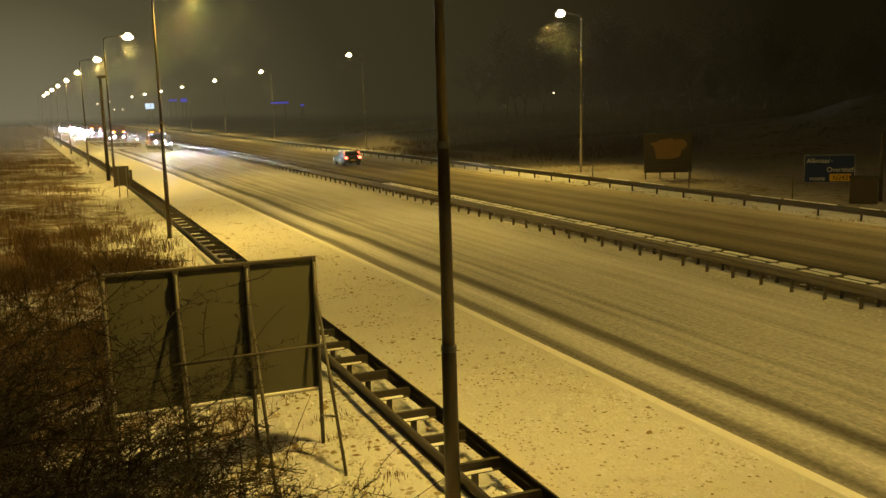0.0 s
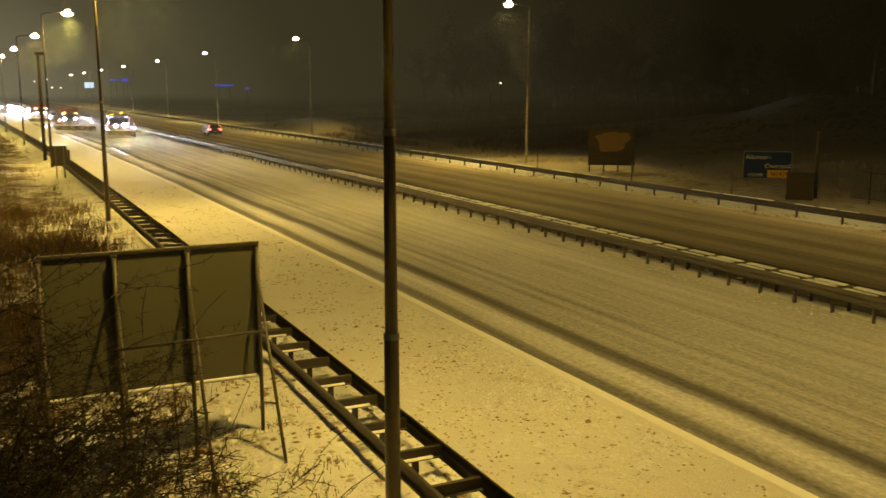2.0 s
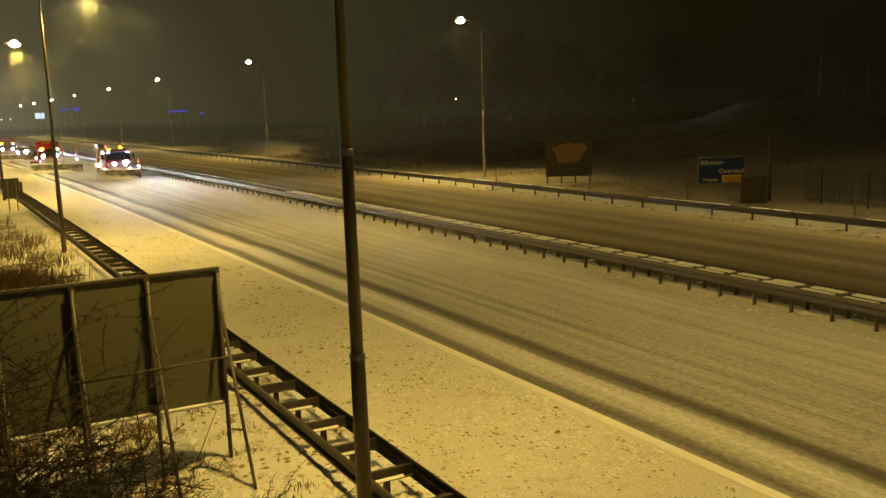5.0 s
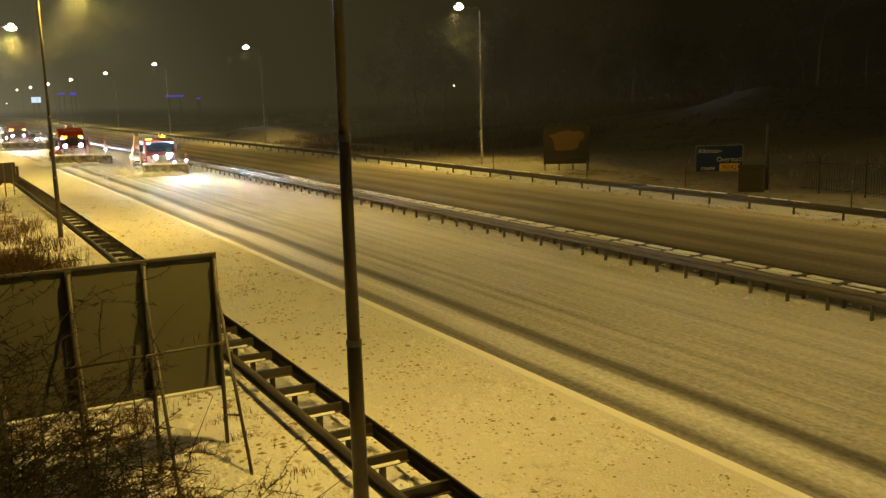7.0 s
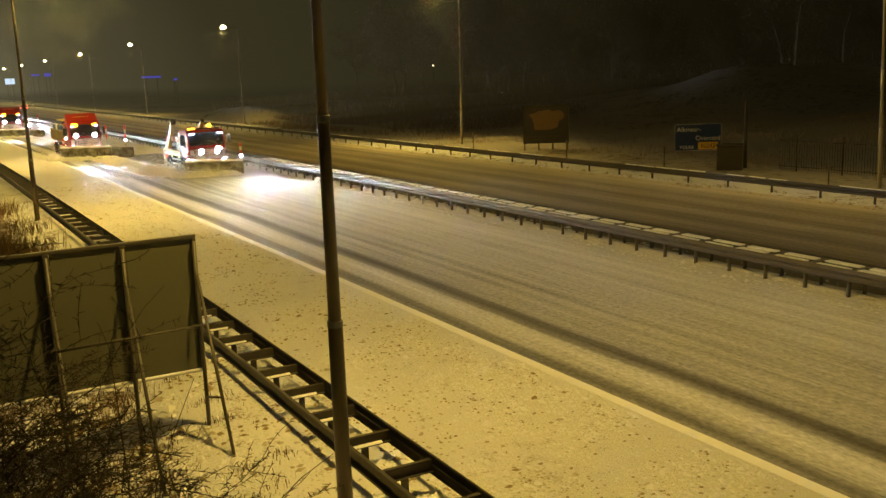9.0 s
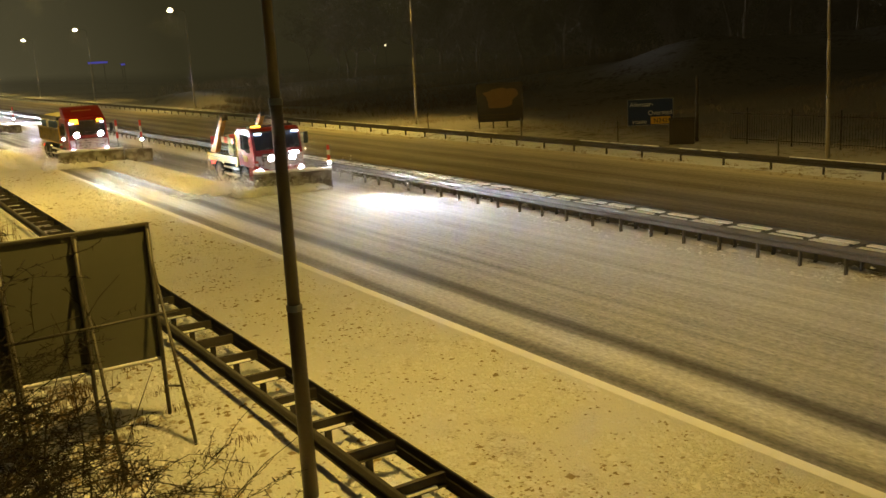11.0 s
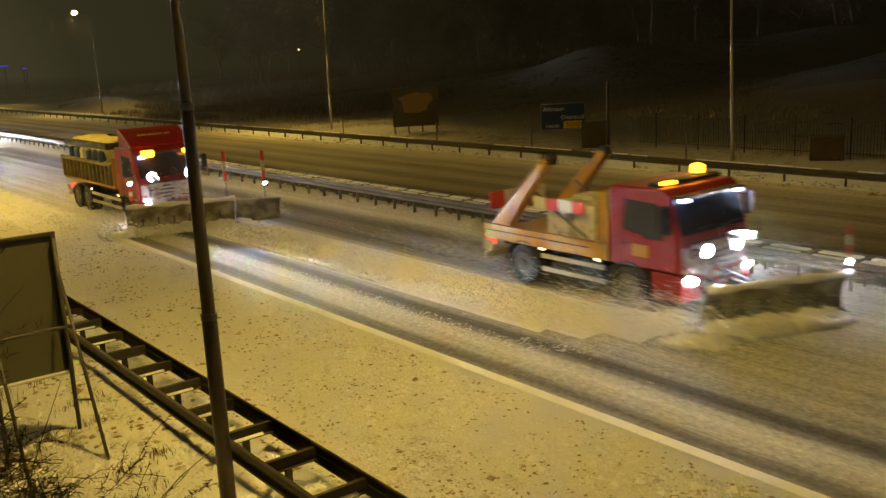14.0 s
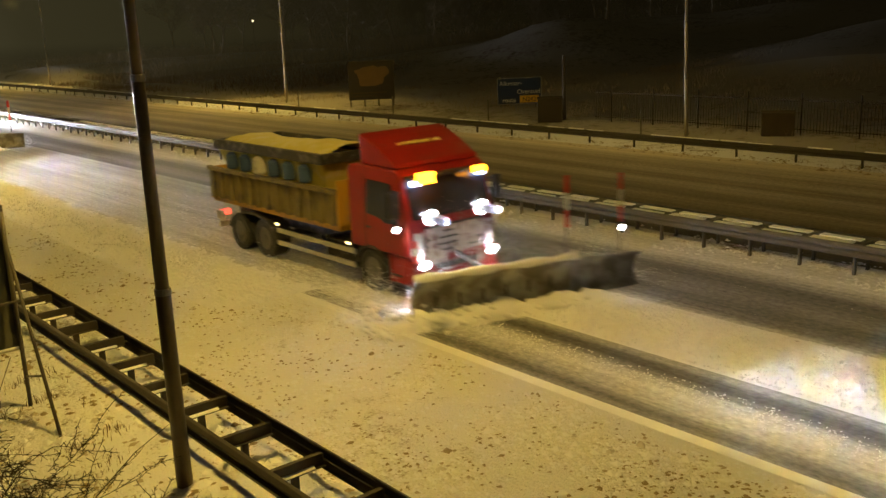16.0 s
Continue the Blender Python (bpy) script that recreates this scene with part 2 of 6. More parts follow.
M_BLADE = plain("worn_plow_steel", (0.17, 0.15, 0.12), 0.6, 0.1, vary=0.4, scale=2, bump=0.2, dirt=(0.45, 0.44, 0.42), dirt_amount=0.72)
M_GLASS = plain("dark_cab_glass", (0.030, 0.032, 0.036), 0.12, vary=0.2, scale=2, bump=0)
M_WHITE = plain("white_panel", (0.62, 0.60, 0.55), 0.55, vary=0.15, scale=4, bump=0.1, dirt=(0.3, 0.26, 0.2), dirt_amount=0.35)
M_REDWHITE = plain("red_reflective", (0.55, 0.05, 0.03), 0.5, vary=0.15, scale=5, bump=0.05)
# pale for snow dust and for the lamp glare on the cab front
M_DUSTGLARE = plain("snow_dusted_grille", (0.50, 0.47, 0.47), 0.85, vary=0.3, scale=4, bump=0.4, dirt=(0.14, 0.03, 0.025), dirt_amount=0.55)
M_BLUETANK = plain("blue_brine_tank", (0.05, 0.09, 0.20), 0.45, vary=0.25, scale=4, bump=0.05)
M_ALU = plain("aluminium_bar", (0.5, 0.49, 0.47), 0.45, 0.7, vary=0.2, scale=6, bump=0.1)
M_SIGNBLUE = plain("blue_sign_face", (0.012, 0.030, 0.11), 0.45, vary=0.15, scale=3, bump=0.02)
M_SIGNWHITE = plain("white_sign_legend", (0.72, 0.72, 0.70), 0.5, vary=0.05, bump=0)
M_SIGNYELLOW = plain("yellow_sign_plate", (0.75, 0.45, 0.05), 0.5, vary=0.05, bump=0)
M_BLACK = plain("black_legend", (0.01, 0.01, 0.01), 0.6, vary=0.1, bump=0)
M_BILL = plain("dark_information_board", (0.030, 0.024, 0.018), 0.5, vary=0.3, scale=2, bump=0.03)
M_HUT = plain("tarred_boards", (0.036, 0.028, 0.018), 0.85, vary=0.35, scale=2, bump=0.2)
M_MAP = plain("tan_map_shape", (0.17, 0.10, 0.04), 0.6, vary=0.35, scale=1.5, bump=0.03)
# shrub wood; on mast and fence steel the dark colour stands for missing light
M_THORNUNLIT = plain("dark_thorn_wood", (0.020, 0.014, 0.008), 0.9, vary=0.4, scale=10, bump=0.3)
# post paint lightened so that the far posts look lit by their lamps
M_POLELIT = plain("lit_far_post_paint", (0.30, 0.27, 0.21), 0.6, 0.1, vary=0.25, scale=3, bump=0.1)
M_BARK = plain("dark_bark", (0.045, 0.034, 0.022), 0.9, vary=0.4, scale=14, bump=0.5)
M_STRAW = plain("dead_grass", (0.12, 0.073, 0.028), 0.85, vary=0.45, scale=0.7, bump=0)
# twigs paler than bare wood: the veil of haze is put into their colour
M_TWIG = plain("frosted_crown_twigs", (0.27, 0.215, 0.15), 0.95, vary=0.4, scale=0.4, bump=0)
M_WOOD = plain("weathered_boards", (0.065, 0.047, 0.028), 0.8, vary=0.35, scale=2, bump=0.3)
M_CARDARK = plain("dark_car_paint", (0.035, 0.02, 0.02), 0.3, vary=0.2, scale=2, bump=0.02, coat=0.6)
M_CARGREY = plain("grey_car_paint", (0.16, 0.16, 0.17), 0.35, vary=0.2, scale=2, bump=0.02, coat=0.5)
G_HEAD = glow("headlamp_light", (0.76, 0.83, 1.0), 230000)
G_DIM = glow("plow_driving_lamp", (0.60, 0.71, 1.0), 330000)
G_MID = glow("following_headlamp", (0.60, 0.71, 1.0), 330000)
G_FOG = glow("fog_lamp_light", (0.84, 0.87, 1.0), 500)
G_REDMARK = glow("small_red_marker", (1.0, 0.08, 0.04), 3)
G_LOW = glow("low_beam_light", (0.9, 0.93, 1.0), 500)
G_WORK = glow("work_lamp_light", (0.84, 0.87, 1.0), 300)
G_STROBE = glow("blue_white_lamp", (0.45, 0.62, 1.0), 14)
G_AMBER = glow("amber_beacon_light", (1.0, 0.33, 0.012), 18)
G_MARK = glow("amber_marker_light", (1.0, 0.72, 0.30), 9)
G_TAIL = glow("red_tail_light", (1.0, 0.10, 0.05), 14)
G_CAR = glow("car_headlamp_light", (0.84, 0.88, 1.0), 45000)
G_SODIUM = glow("sodium_lamp_lens", (1.0, 0.80, 0.42), 160)
G_FARLAMP = glow("distant_lamp_light", (1.0, 0.78, 0.45), 7)
G_FARWHITE = glow("lit_white_screen", (0.62, 0.80, 1.0), 2.2)
G_FARBLUE = glow("lit_blue_lettering", (0.10, 0.10, 0.9), 0.8)


# ---- mesh helpers ----
def part(name, bm, material, parent=None, label="", smooth=False):
    me = bpy.data.meshes.new(name)
    bm.to_mesh(me)
    bm.free()
    if smooth:
        for p in me.polygons:
            p.use_smooth = True
    me.materials.append(material)
    ob = new(name, me)
    if parent is not None:
        ob.parent = parent
    if label:
        ob["label"] = label
    return ob


def shared(name, mesh, parent, m):
    ob = new(name, mesh)
    ob.parent = parent
    ob.matrix_basis = m
    return ob


def thing(name, label, category, group="", kind="", at=None):
    ob = new(name)
    ob.empty_display_size = 0.2
    if at is not None:
        ob.matrix_basis = at
    return tagged(ob, label, category, group, kind)


def box(bm, x0, x1, y0, y1, z0, z1, bevel=0.0, m=None):
    r = bmesh.ops.create_cube(bm, size=1.0)
    vs = r["verts"]
    for v in vs:
        v.co = Vector(((x0 + x1) / 2 + v.co.x * (x1 - x0), (y0 + y1) / 2 + v.co.y * (y1 - y0), (z0 + z1) / 2 + v.co.z * (z1 - z0)))
    if bevel:
        es = list({ed for v in vs for ed in v.link_edges})
        out = bmesh.ops.bevel(bm, geom=es, offset=bevel, segments=2, profile=0.7, affect="EDGES")
        vs = list({v for f in out["faces"] for v in f.verts} | {v for v in vs if v.is_valid})
    if m is not None:
        bmesh.ops.transform(bm, matrix=m, verts=[v for v in vs if v.is_valid])
    return bm


def boxes(*specs, bevel=0.0):
    bm = bmesh.new()
    for s in specs:
        box(bm, *s, bevel=bevel)
    return bm


def tube(bm, pts, radii, seg=8, cap=True):
    """A round bar along pts."""
    rings = []
    pts = [Vector(p) for p in pts]
    for i, p in enumerate(pts):
        d = (pts[min(i + 1, len(pts) - 1)] - pts[max(i - 1, 0)]).normalized()
        a = d.cross(Vector((0, 0, 1)) if abs(d.z) < 0.95 else Vector((1, 0, 0))).normalized()
        b = d.cross(a)
        r = radii[i] if isinstance(radii, (list, tuple)) else radii
        rings.append([bm.verts.new(p + r * (math.cos(k * math.tau / seg) * a + math.sin(k * math.tau / seg) * b)) for k in range(seg)])
    for q, s in zip(rings, rings[1:]):
        for k in range(seg):
            bm.faces.new((q[k], q[(k + 1) % seg], s[(k + 1) % seg], s[k]))
    if cap:
        bm.faces.new(rings[0][::-1])
        bm.faces.new(rings[-1])
    return bm


def prism(bm, poly, x0, x1, bevel=0.0):
    """A polygon in y, z drawn out along x."""
    a = [bm.verts.new((x0, y, z)) for y, z in poly]
    b = [bm.verts.new((x1, y, z)) for y, z in poly]
    fs = [bm.faces.new(a), bm.faces.new(b[::-1])]
    for i in range(len(poly)):
        j = (i + 1) % len(poly)
        fs.append(bm.faces.new((a[j], a[i], b[i], b[j])))
    bmesh.ops.recalc_face_normals(bm, faces=fs)
    if bevel:
        bmesh.ops.bevel(bm, geom=list({ed for f in fs for ed in f.edges}), offset=bevel, segments=3, profile=0.6, affect="EDGES")
    return bm


def beam(bm, p0, p1, w, h):
    """A square bar from p0 to p1."""
    p0, p1 = Vector(p0), Vector(p1)
    d = p1 - p0
    q = d.to_track_quat("Z", "Y").to_matrix().to_4x4()
    return box(bm, -w / 2, w / 2, -h / 2, h / 2, 0, d.length, m=Matrix.Translation(p0) @ q)


def strip(name, x_lo, x_hi, ys, z, material, nx=1, parent=None, curved=True):
    """A sheet of road that follows the bend, with a map in metres across and along."""
    bm = bmesh.new()
    uv = bm.loops.layers.uv.new("road")
    rows = []
    for y in ys:
        rows.append([(bm.verts.new((bend(x_lo + (x_hi - x_lo) * i / nx, y) if curved else x_lo + (x_hi - x_lo) * i / nx, y, z)), x_lo + (x_hi - x_lo) * i / nx, y) for i in range(nx + 1)])
    for a, b in zip(rows, rows[1:]):
        for i in range(nx):
            quad = (a[i], a[i + 1], b[i + 1], b[i])
            f = bm.faces.new([q[0] for q in quad])
            for lp, q in zip(f.loops, quad):
                lp[uv].uv = (q[1], q[2])
    return part(name, bm, material, parent)


# ---- ground and road ----
def hill(x, y):
    """Mounds of snow-covered earth beyond the far verge, and a low bank on the near side."""
    def g(cx, cy, sx, sy, h):
        return h * math.exp(-((x - cx) / sx) ** 2 - ((y - cy) / sy) ** 2)
    z = -0.06
    if x > 42:
        z += g(84, 76, 13, 12, 5.2) + g(135, 70, 30, 22, 7.0) + g(118, 100, 40, 16, 4.0) + g(60, 96, 26, 10, 0.9) + g(95, 40, 22, 14, 4.6) + g(76, 140, 60, 20, 2.2)
        z += 0.25 * noise.noise((x * 0.11, y * 0.11, 1.0)) * min(1, (x - 42) / 6)
    if x < 4.2:
        k = min(1, (4.2 - x) / 9)
        z -= 0.20 * min(5.0, max(0.0, 3.6 - x)) * max(0.0, min(1.0, (34 - y) / 12))
        z += k * 0.35 * max(0.0, min(1, (y - 18) / 30)) + 0.10 * k * noise.noise((x * 0.5, y * 0.5, 3.0))
    return z


def build_ground():
    xs = [-900, -500, -250, -120, -60, -35] + [-24 + 2 * i for i in range(14)] + [4.3, 6, 20.5, 34, 36, 38, 40] + [42 + 3 * i for i in range(40)] + [170, 200, 260, 400, 700, 1200]
    ys = [-300, -120, -60, -30] + [-20 + 2.5 * i for i in range(80)] + [190, 210, 240, 300, 400, 600, 900, 1500, 2600]
    bm = bmesh.new()
    grid = [[bm.verts.new((bend(x, y) if -30 < x < 60 else x, y, hill(x, y))) for x in xs] for y in ys]
    for a, b in zip(grid, grid[1:]):
        for i in range(len(xs) - 1):
            bm.faces.new((a[i], a[i + 1], b[i + 1], b[i]))
    ob = part("ground", bm, M_GROUND, smooth=True)
    ob.data.materials.append(M_FIELDDIM)
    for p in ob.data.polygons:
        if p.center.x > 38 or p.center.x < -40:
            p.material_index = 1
    tagged(ob, "snow-covered rough ground with dead grass showing through", "ground", kind="structure")


YS = [-40 + 5 * i for i in range(60)] + [270, 300, 340, 400, 500, 650, 900]
build_ground()
tagged(strip("hard_shoulder", 5.9, 10.41, YS, 0.0, M_SHOULDER, 3), "hard shoulder under trampled dirty snow", "hard shoulder", kind="structure")
tagged(strip("road_near", 10.41, 20.2, YS, 0.0, M_ROAD, 6), "snow-covered motorway carriageway with two dark tyre tracks", "road", kind="structure")
tagged(strip("road_far", 20.9, 33.4, YS, 0.0, M_FAR, 6), "slushy wet motorway carriageway beyond the median", "road", kind="structure")
tagged(strip("road_edge_line", 10.38, 10.62, YS, 0.006, M_LINE), "white edge line half under snow", "road marking", kind="structure")


BANK = [(2.7, -0.50), (3.2, -0.12), (3.7, 0.0), (4.2, 0.09), (4.6, 0.13), (5.0, 0.14), (5.4, 0.14), (5.75, 0.11), (6.05, 0.06), (6.35, 0.005), (6.5, -0.03)]


def bank_height(x0, y):
    """The ground's height beside the road, x0 across it before the bend."""
    for (xa, za), (xb, zb) in zip(BANK, BANK[1:]):
        if xa <= x0 <= xb:
            return max(hill(x0, y), za + (zb - za) * (x0 - xa) / (xb - xa))
    return hill(x0, y) if x0 < 5 or x0 > 34 else 0.0


def snow_bank():
    """The verge under the near rail: snow thrown up by earlier ploughing, a low bank that falls to both sides."""
    ys = [-40, -30, -20] + [-10 + 0.5 * i for i in range(160)] + [75 + 5 * i for i in range(60)]
    prof = BANK
    bm = bmesh.new()
    rows = []
    for y in ys:
        rows.append([bm.verts.new((bend(x, y) + 0.06 * noise.noise((x * 2, y * 0.8, 2)), y, z + 0.035 * noise.noise((x * 1.7, y * 1.3, 6)) * (1 if 3.5 < x < 6.3 else 0))) for x, z in prof])
    for a, b in zip(rows, rows[1:]):
        for i in range(len(prof) - 1):
            bm.faces.new((a[i], a[i + 1], b[i + 1], b[i]))
    tagged(part("verge_near", bm, M_BANK, smooth=True), "low snow bank on the verge under the guard rail", "verge", kind="structure")


snow_bank()
tagged(strip("verge_far", 33.4, 37.5, YS, -0.012, M_GROUND, 2), "snowy verge beyond the far lanes", "verge", kind="structure")
tagged(strip("median_strip", 20.2, 20.9, YS, -0.008, M_VERGE), "dirty snow strip under the median guard rail", "verge", kind="structure")


# ---- guard rails ----
def w_beam_mesh(x0, side, ys, z_top=0.75):
    """A corrugated steel beam along the road; side: the way that its waves face."""
    prof = [(0.0, 0), (0.035, -0.02), (0.075, -0.075), (0.075, -0.11), (0.02, -0.155), (0.075, -0.20), (0.075, -0.235), (0.035, -0.29), (0.0, -0.31)]
    bm = bmesh.new()
    rows = []
    for y in ys:
        rows.append([bm.verts.new((bend(x0, y) + side * px, y, z_top + pz)) for px, pz in prof] + [bm.verts.new((bend(x0, y) - side * 0.006 + side * px, y, z_top + pz)) for px, pz in reversed(prof)])
    n = len(rows[0])
    for a, b in zip(rows, rows[1:]):
        for i in range(n):
            bm.faces.new((a[i], a[(i + 1) % n], b[(i + 1) % n], b[i]))
    bmesh.ops.recalc_face_normals(bm, faces=bm.faces[:])
    return bm


def guard_rail(name, label, xs, ys, post_rows, y_parts, pitch, snow, steel, top=0.75):
    t = thing(name, label, "guard rail", "guard rails along the motorway", "structure")
    beam_ys = [y for y in YS if ys[0] <= y <= ys[1]]
    for x, side in xs:
        part("beam", w_beam_mesh(x, side, beam_ys, top), steel, t, smooth=False)
    w = abs(xs[-1][0] - xs[0][0]) if len(xs) > 1 else 0
    # one post (a C-section) and one spacer, shared by all
    bm = boxes((-0.05, 0.05, -0.006, 0.006, -0.3, top - 0.08), (-0.05, -0.038, 0, 0.05, -0.3, top - 0.08), (0.038, 0.05, 0, 0.05, -0.3, top - 0.08))
    post = bpy.data.meshes.new("post")
    bm.to_mesh(post)
    post.materials.append(steel)
    sp = bpy.data.meshes.new("spacer")
    bm = boxes((-w / 2, w / 2, -0.02, 0.05, top - 0.09, top - 0.078), (-w / 2, w / 2, -0.02, -0.008, top - 0.235, top - 0.09), (-w / 2, w / 2, -0.08, -0.008, top - 0.247, top - 0.235))
    bm.to_mesh(sp)
    sp.materials.append(steel)
    strut = None
    if snow is True:                                       # a thin slanting bar in every third bay
        strut = bpy.data.meshes.new("strut")
        bm = bmesh.new()
        tube(bm, [(-w / 2 + 0.05, 0.45, top - 0.28), (w / 2 - 0.05, 0.12, top - 0.22)], 0.016, 6)
        bm.to_mesh(strut)
        strut.materials.append(steel)
    cap = None
    if snow:
        cap = bpy.data.meshes.new("snow_cap")
        bm = bmesh.new()
        prism(bm, [(-0.08, top - 0.234), (-0.021, top - 0.234), (-0.021, top - 0.205), (-0.05, top - 0.208), (-0.074, top - 0.22)], -w / 2 + 0.10, w / 2 - 0.16)
        bm.to_mesh(cap)
        cap.materials.append(M_CLEAN)
    slab = []
    if snow == "slabs":
        cap = None
        for s in range(3):
            me = bpy.data.meshes.new("snow_slab")
            bm = bmesh.new()
            box(bm, -w / 2 + 0.04, -0.06 + 0.05 * s, 0.13 + 0.04 * s, 1.12 + 0.05 * s, 0.66, 0.70, 0.012)
            box(bm, 0.16, w / 2 - 0.04, 0.10 + 0.03 * s, 1.16, 0.67, 0.705, 0.012)
            bm.to_mesh(me)
            me.materials.append(M_CLEAN)
            slab.append(me)
    mid = (xs[0][0] + xs[-1][0]) / 2
    rest_post, rest_sp = bmesh.new(), bmesh.new()
    y, k = ys[0], 0
    while y < min(ys[1], 240):
        near = y_parts[0] <= y <= y_parts[1]
        for px in post_rows:
            m = pose(bend(px, y), y, 0)
            if near:
                shared("post", post, t, m)
            else:
                box(rest_post, bend(px, y) - 0.05, bend(px, y) + 0.05, y - 0.02, y + 0.02, -0.1, top - 0.08)
        if w:
            m = pose(bend(mid, y), y, 0)
            if near and slab and y < 60:
                shared("snow_slab", slab[k % 3], t, m)
            if near:
                shared("spacer", sp, t, m)
                if strut and k % 3 == 1 and y < 40:
                    shared("strut", strut, t, m)
                if cap and (k * 7) % 5 < 4:
                    shared("snow_cap", cap, t, m)
            else:
                box(rest_sp, bend(mid, y) - w / 2, bend(mid, y) + w / 2, y - 0.05, y + 0.05, top - 0.2, top - 0.078)
        y += pitch
        k += 1
    if len(rest_post.verts):
        tagged(part("far_posts", rest_post, steel, t), kind="stuff")
    if len(rest_sp.verts):
        tagged(part("far_spacers", rest_sp, steel, t), kind="stuff")
    return t


guard_rail("near_guard_rail", "weathered double-beam steel guard rail beside the hard shoulder", [(4.97, -1), (5.80, 1)], (-5, 400), (5.38,), (4, 75), 1.333, True, M_RAILDARK, top=0.66)
guard_rail("median_guard_rail", "double-beam steel guard rail with snow on its spacers in the median", [(19.98, -1), (20.86, 1)], (-5, 400), (20.10, 20.74), (5, 75), 1.333, "slabs", M_RAIL)
guard_rail("far_guard_rail", "low steel guard rail with snow on top along the far verge", [(33.9, -1)], (-5, 300), (34.0,), (8, 90), 2.667, False, M_RAILDARK, top=0.62)
cap_bm = bmesh.new()
ysn = [y for y in YS if 0 <= y <= 160]
for a, b in zip(ysn, ysn[1:]):
    for i in range(4):
        y0 = a + (b - a) * i / 4
        if random.random() < 0.75:
            h = random.uniform(0.02, 0.045)
            box(cap_bm, bend(33.9, y0) - 0.07, bend(33.9, y0) + 0.04, y0, y0 + (b - a) / 4 * random.uniform(0.7, 1), 0.622, 0.622 + h)
tagged(part("rail_snow", cap_bm, M_CLEAN), "snow lying along the top of the far rail", "snow", kind="stuff")


# ---- lamp posts ----
def lamp_post(label, height, arm, paint):
    """Tapered tubular post in sleeved lengths with an arm and a lantern; stands at the origin, arm towards +x."""
    t = thing("street_lamp", label, "street lamp", "street lamps along the motorway")
    bm = bmesh.new()
    tube(bm, [(0, 0, -0.2), (0, 0, 2.78), (0, 0, 2.83)], [0.108, 0.099, 0.093], 16)
    tube(bm, [(0, 0, 2.82), (0, 0, 5.45), (0, 0, 5.50)], [0.086, 0.078, 0.072], 16)
    tube(bm, [(0, 0, 5.49), (0, 0, height * 0.8), (0, 0, height)], [0.068, 0.055, 0.045], 16)
    part("post", bm, paint, t, smooth=True)
    for z, r in ((2.80, 0.106), (5.47, 0.085)):
        bm = bmesh.new()
        tube(bm, [(0, 0, z - 0.045), (0, 0, z - 0.038), (0, 0, z + 0.038), (0, 0, z + 0.045)], [r - 0.008, r, r, r - 0.008], 16)
        part("sleeve_ring", bm, M_STEEL, t, "worn lighter ring at the joint")
    bm = boxes((0.07, 0.115, -0.06, 0.07, 0.6, 1.1), bevel=0.01)
    part("service_door", bm, M_POLE, t)
    bm = bmesh.new()
    s = 1 if arm > 0 else -1
    tube(bm, [(0, 0, height - 0.1), (0.05 * s, 0, height + 0.05), (0.35 * s, 0, height + 0.18), (arm, 0, height + 0.28)], [0.05, 0.045, 0.04, 0.035], 10)
    part("arm", bm, M_POLE, t, smooth=True)
    head = bmesh.new()
    prism(head, [(-0.15, 0.0), (0.15, 0.0), (0.13, 0.12), (0.06, 0.19), (-0.06, 0.19), (-0.13, 0.12)], -0.42, 0.42, 0.03)
    h = part("lantern", head, M_STEEL, t)
    h.matrix_basis = pose(arm + 0.25 * s, 0, height + 0.24, 0, 4 * s, 0)
    lens = bmesh.new()
    bmesh.ops.create_uvsphere(lens, u_segments=14, v_segments=8, radius=1)
    for v in lens.verts:
        v.co = Vector((v.co.x * 0.40, v.co.y * 0.17, -0.02 + v.co.z * 0.25))
    part("lens", lens, G_SODIUM, h, "glowing sodium lens", smooth=True)
    return t


def lamp_light(x, y, z, tilt, share=1.0, width=168):
    d = bpy.data.lights.new("sodium_light", "SPOT")
    d.energy, d.color = LAMP_WATTS * share, SODIUM
    d.spot_size, d.spot_blend, d.shadow_soft_size = radians(width), 0.30, 0.22
    ob = new("sodium_light", d)
    ob.matrix_basis = pose(x, y, z, 0, tilt, 0)
    return ob


NEAR_H, FAR_H = 11.6, 12.6
first = None
for y in (11.0, 44.5, 78.0, 111.5, 147, 180, 214, 250, 286, 322):
    x = bend(4.46, y)
    m = pose(x, y, 0, 0, 0, heading(4.4, y) + (40 if y < 20 else 0))
    if first is None:
        first = lamp_post("tall tapered street lamp with a glowing sodium lantern beside the rail", NEAR_H, 1.6, M_POLE)
        first.matrix_basis = m
    else:
        copy_thing(first, m)
    if y < 330:
        if y < 20:                                         # this arm is turned up the road
            lamp_light(x + 1.42, y + 1.19, NEAR_H - 0.30, -14, 0.90)
        else:
            lamp_light(x + 1.85, y, NEAR_H - 0.30, -14, 1.4)
far_first = None
for y, lean in ((27.5, -2.2), (67.6, 0.4), (124.3, 0), (179.5, 0), (231, 0), (287, 0), (340, 0), (395, 0), (450, 0)):
    x = bend(40.1, y) - (1.45 if y < 30 else 0)
    m = pose(x, y, 0, 0, lean, heading(39, y))
    if far_first is None:
        far_first = lamp_post("tall steel street lamp with a sodium lantern on the far verge", FAR_H, -1.7, M_POLELIT)
        far_first.matrix_basis = m
    else:
        copy_thing(far_first, m)
    if y < 400:
        lamp_light(x - 2.2 + FAR_H * math.sin(radians(lean)), y, FAR_H - 0.30, 38, 0.26 if y < 30 else 1.3, 160)

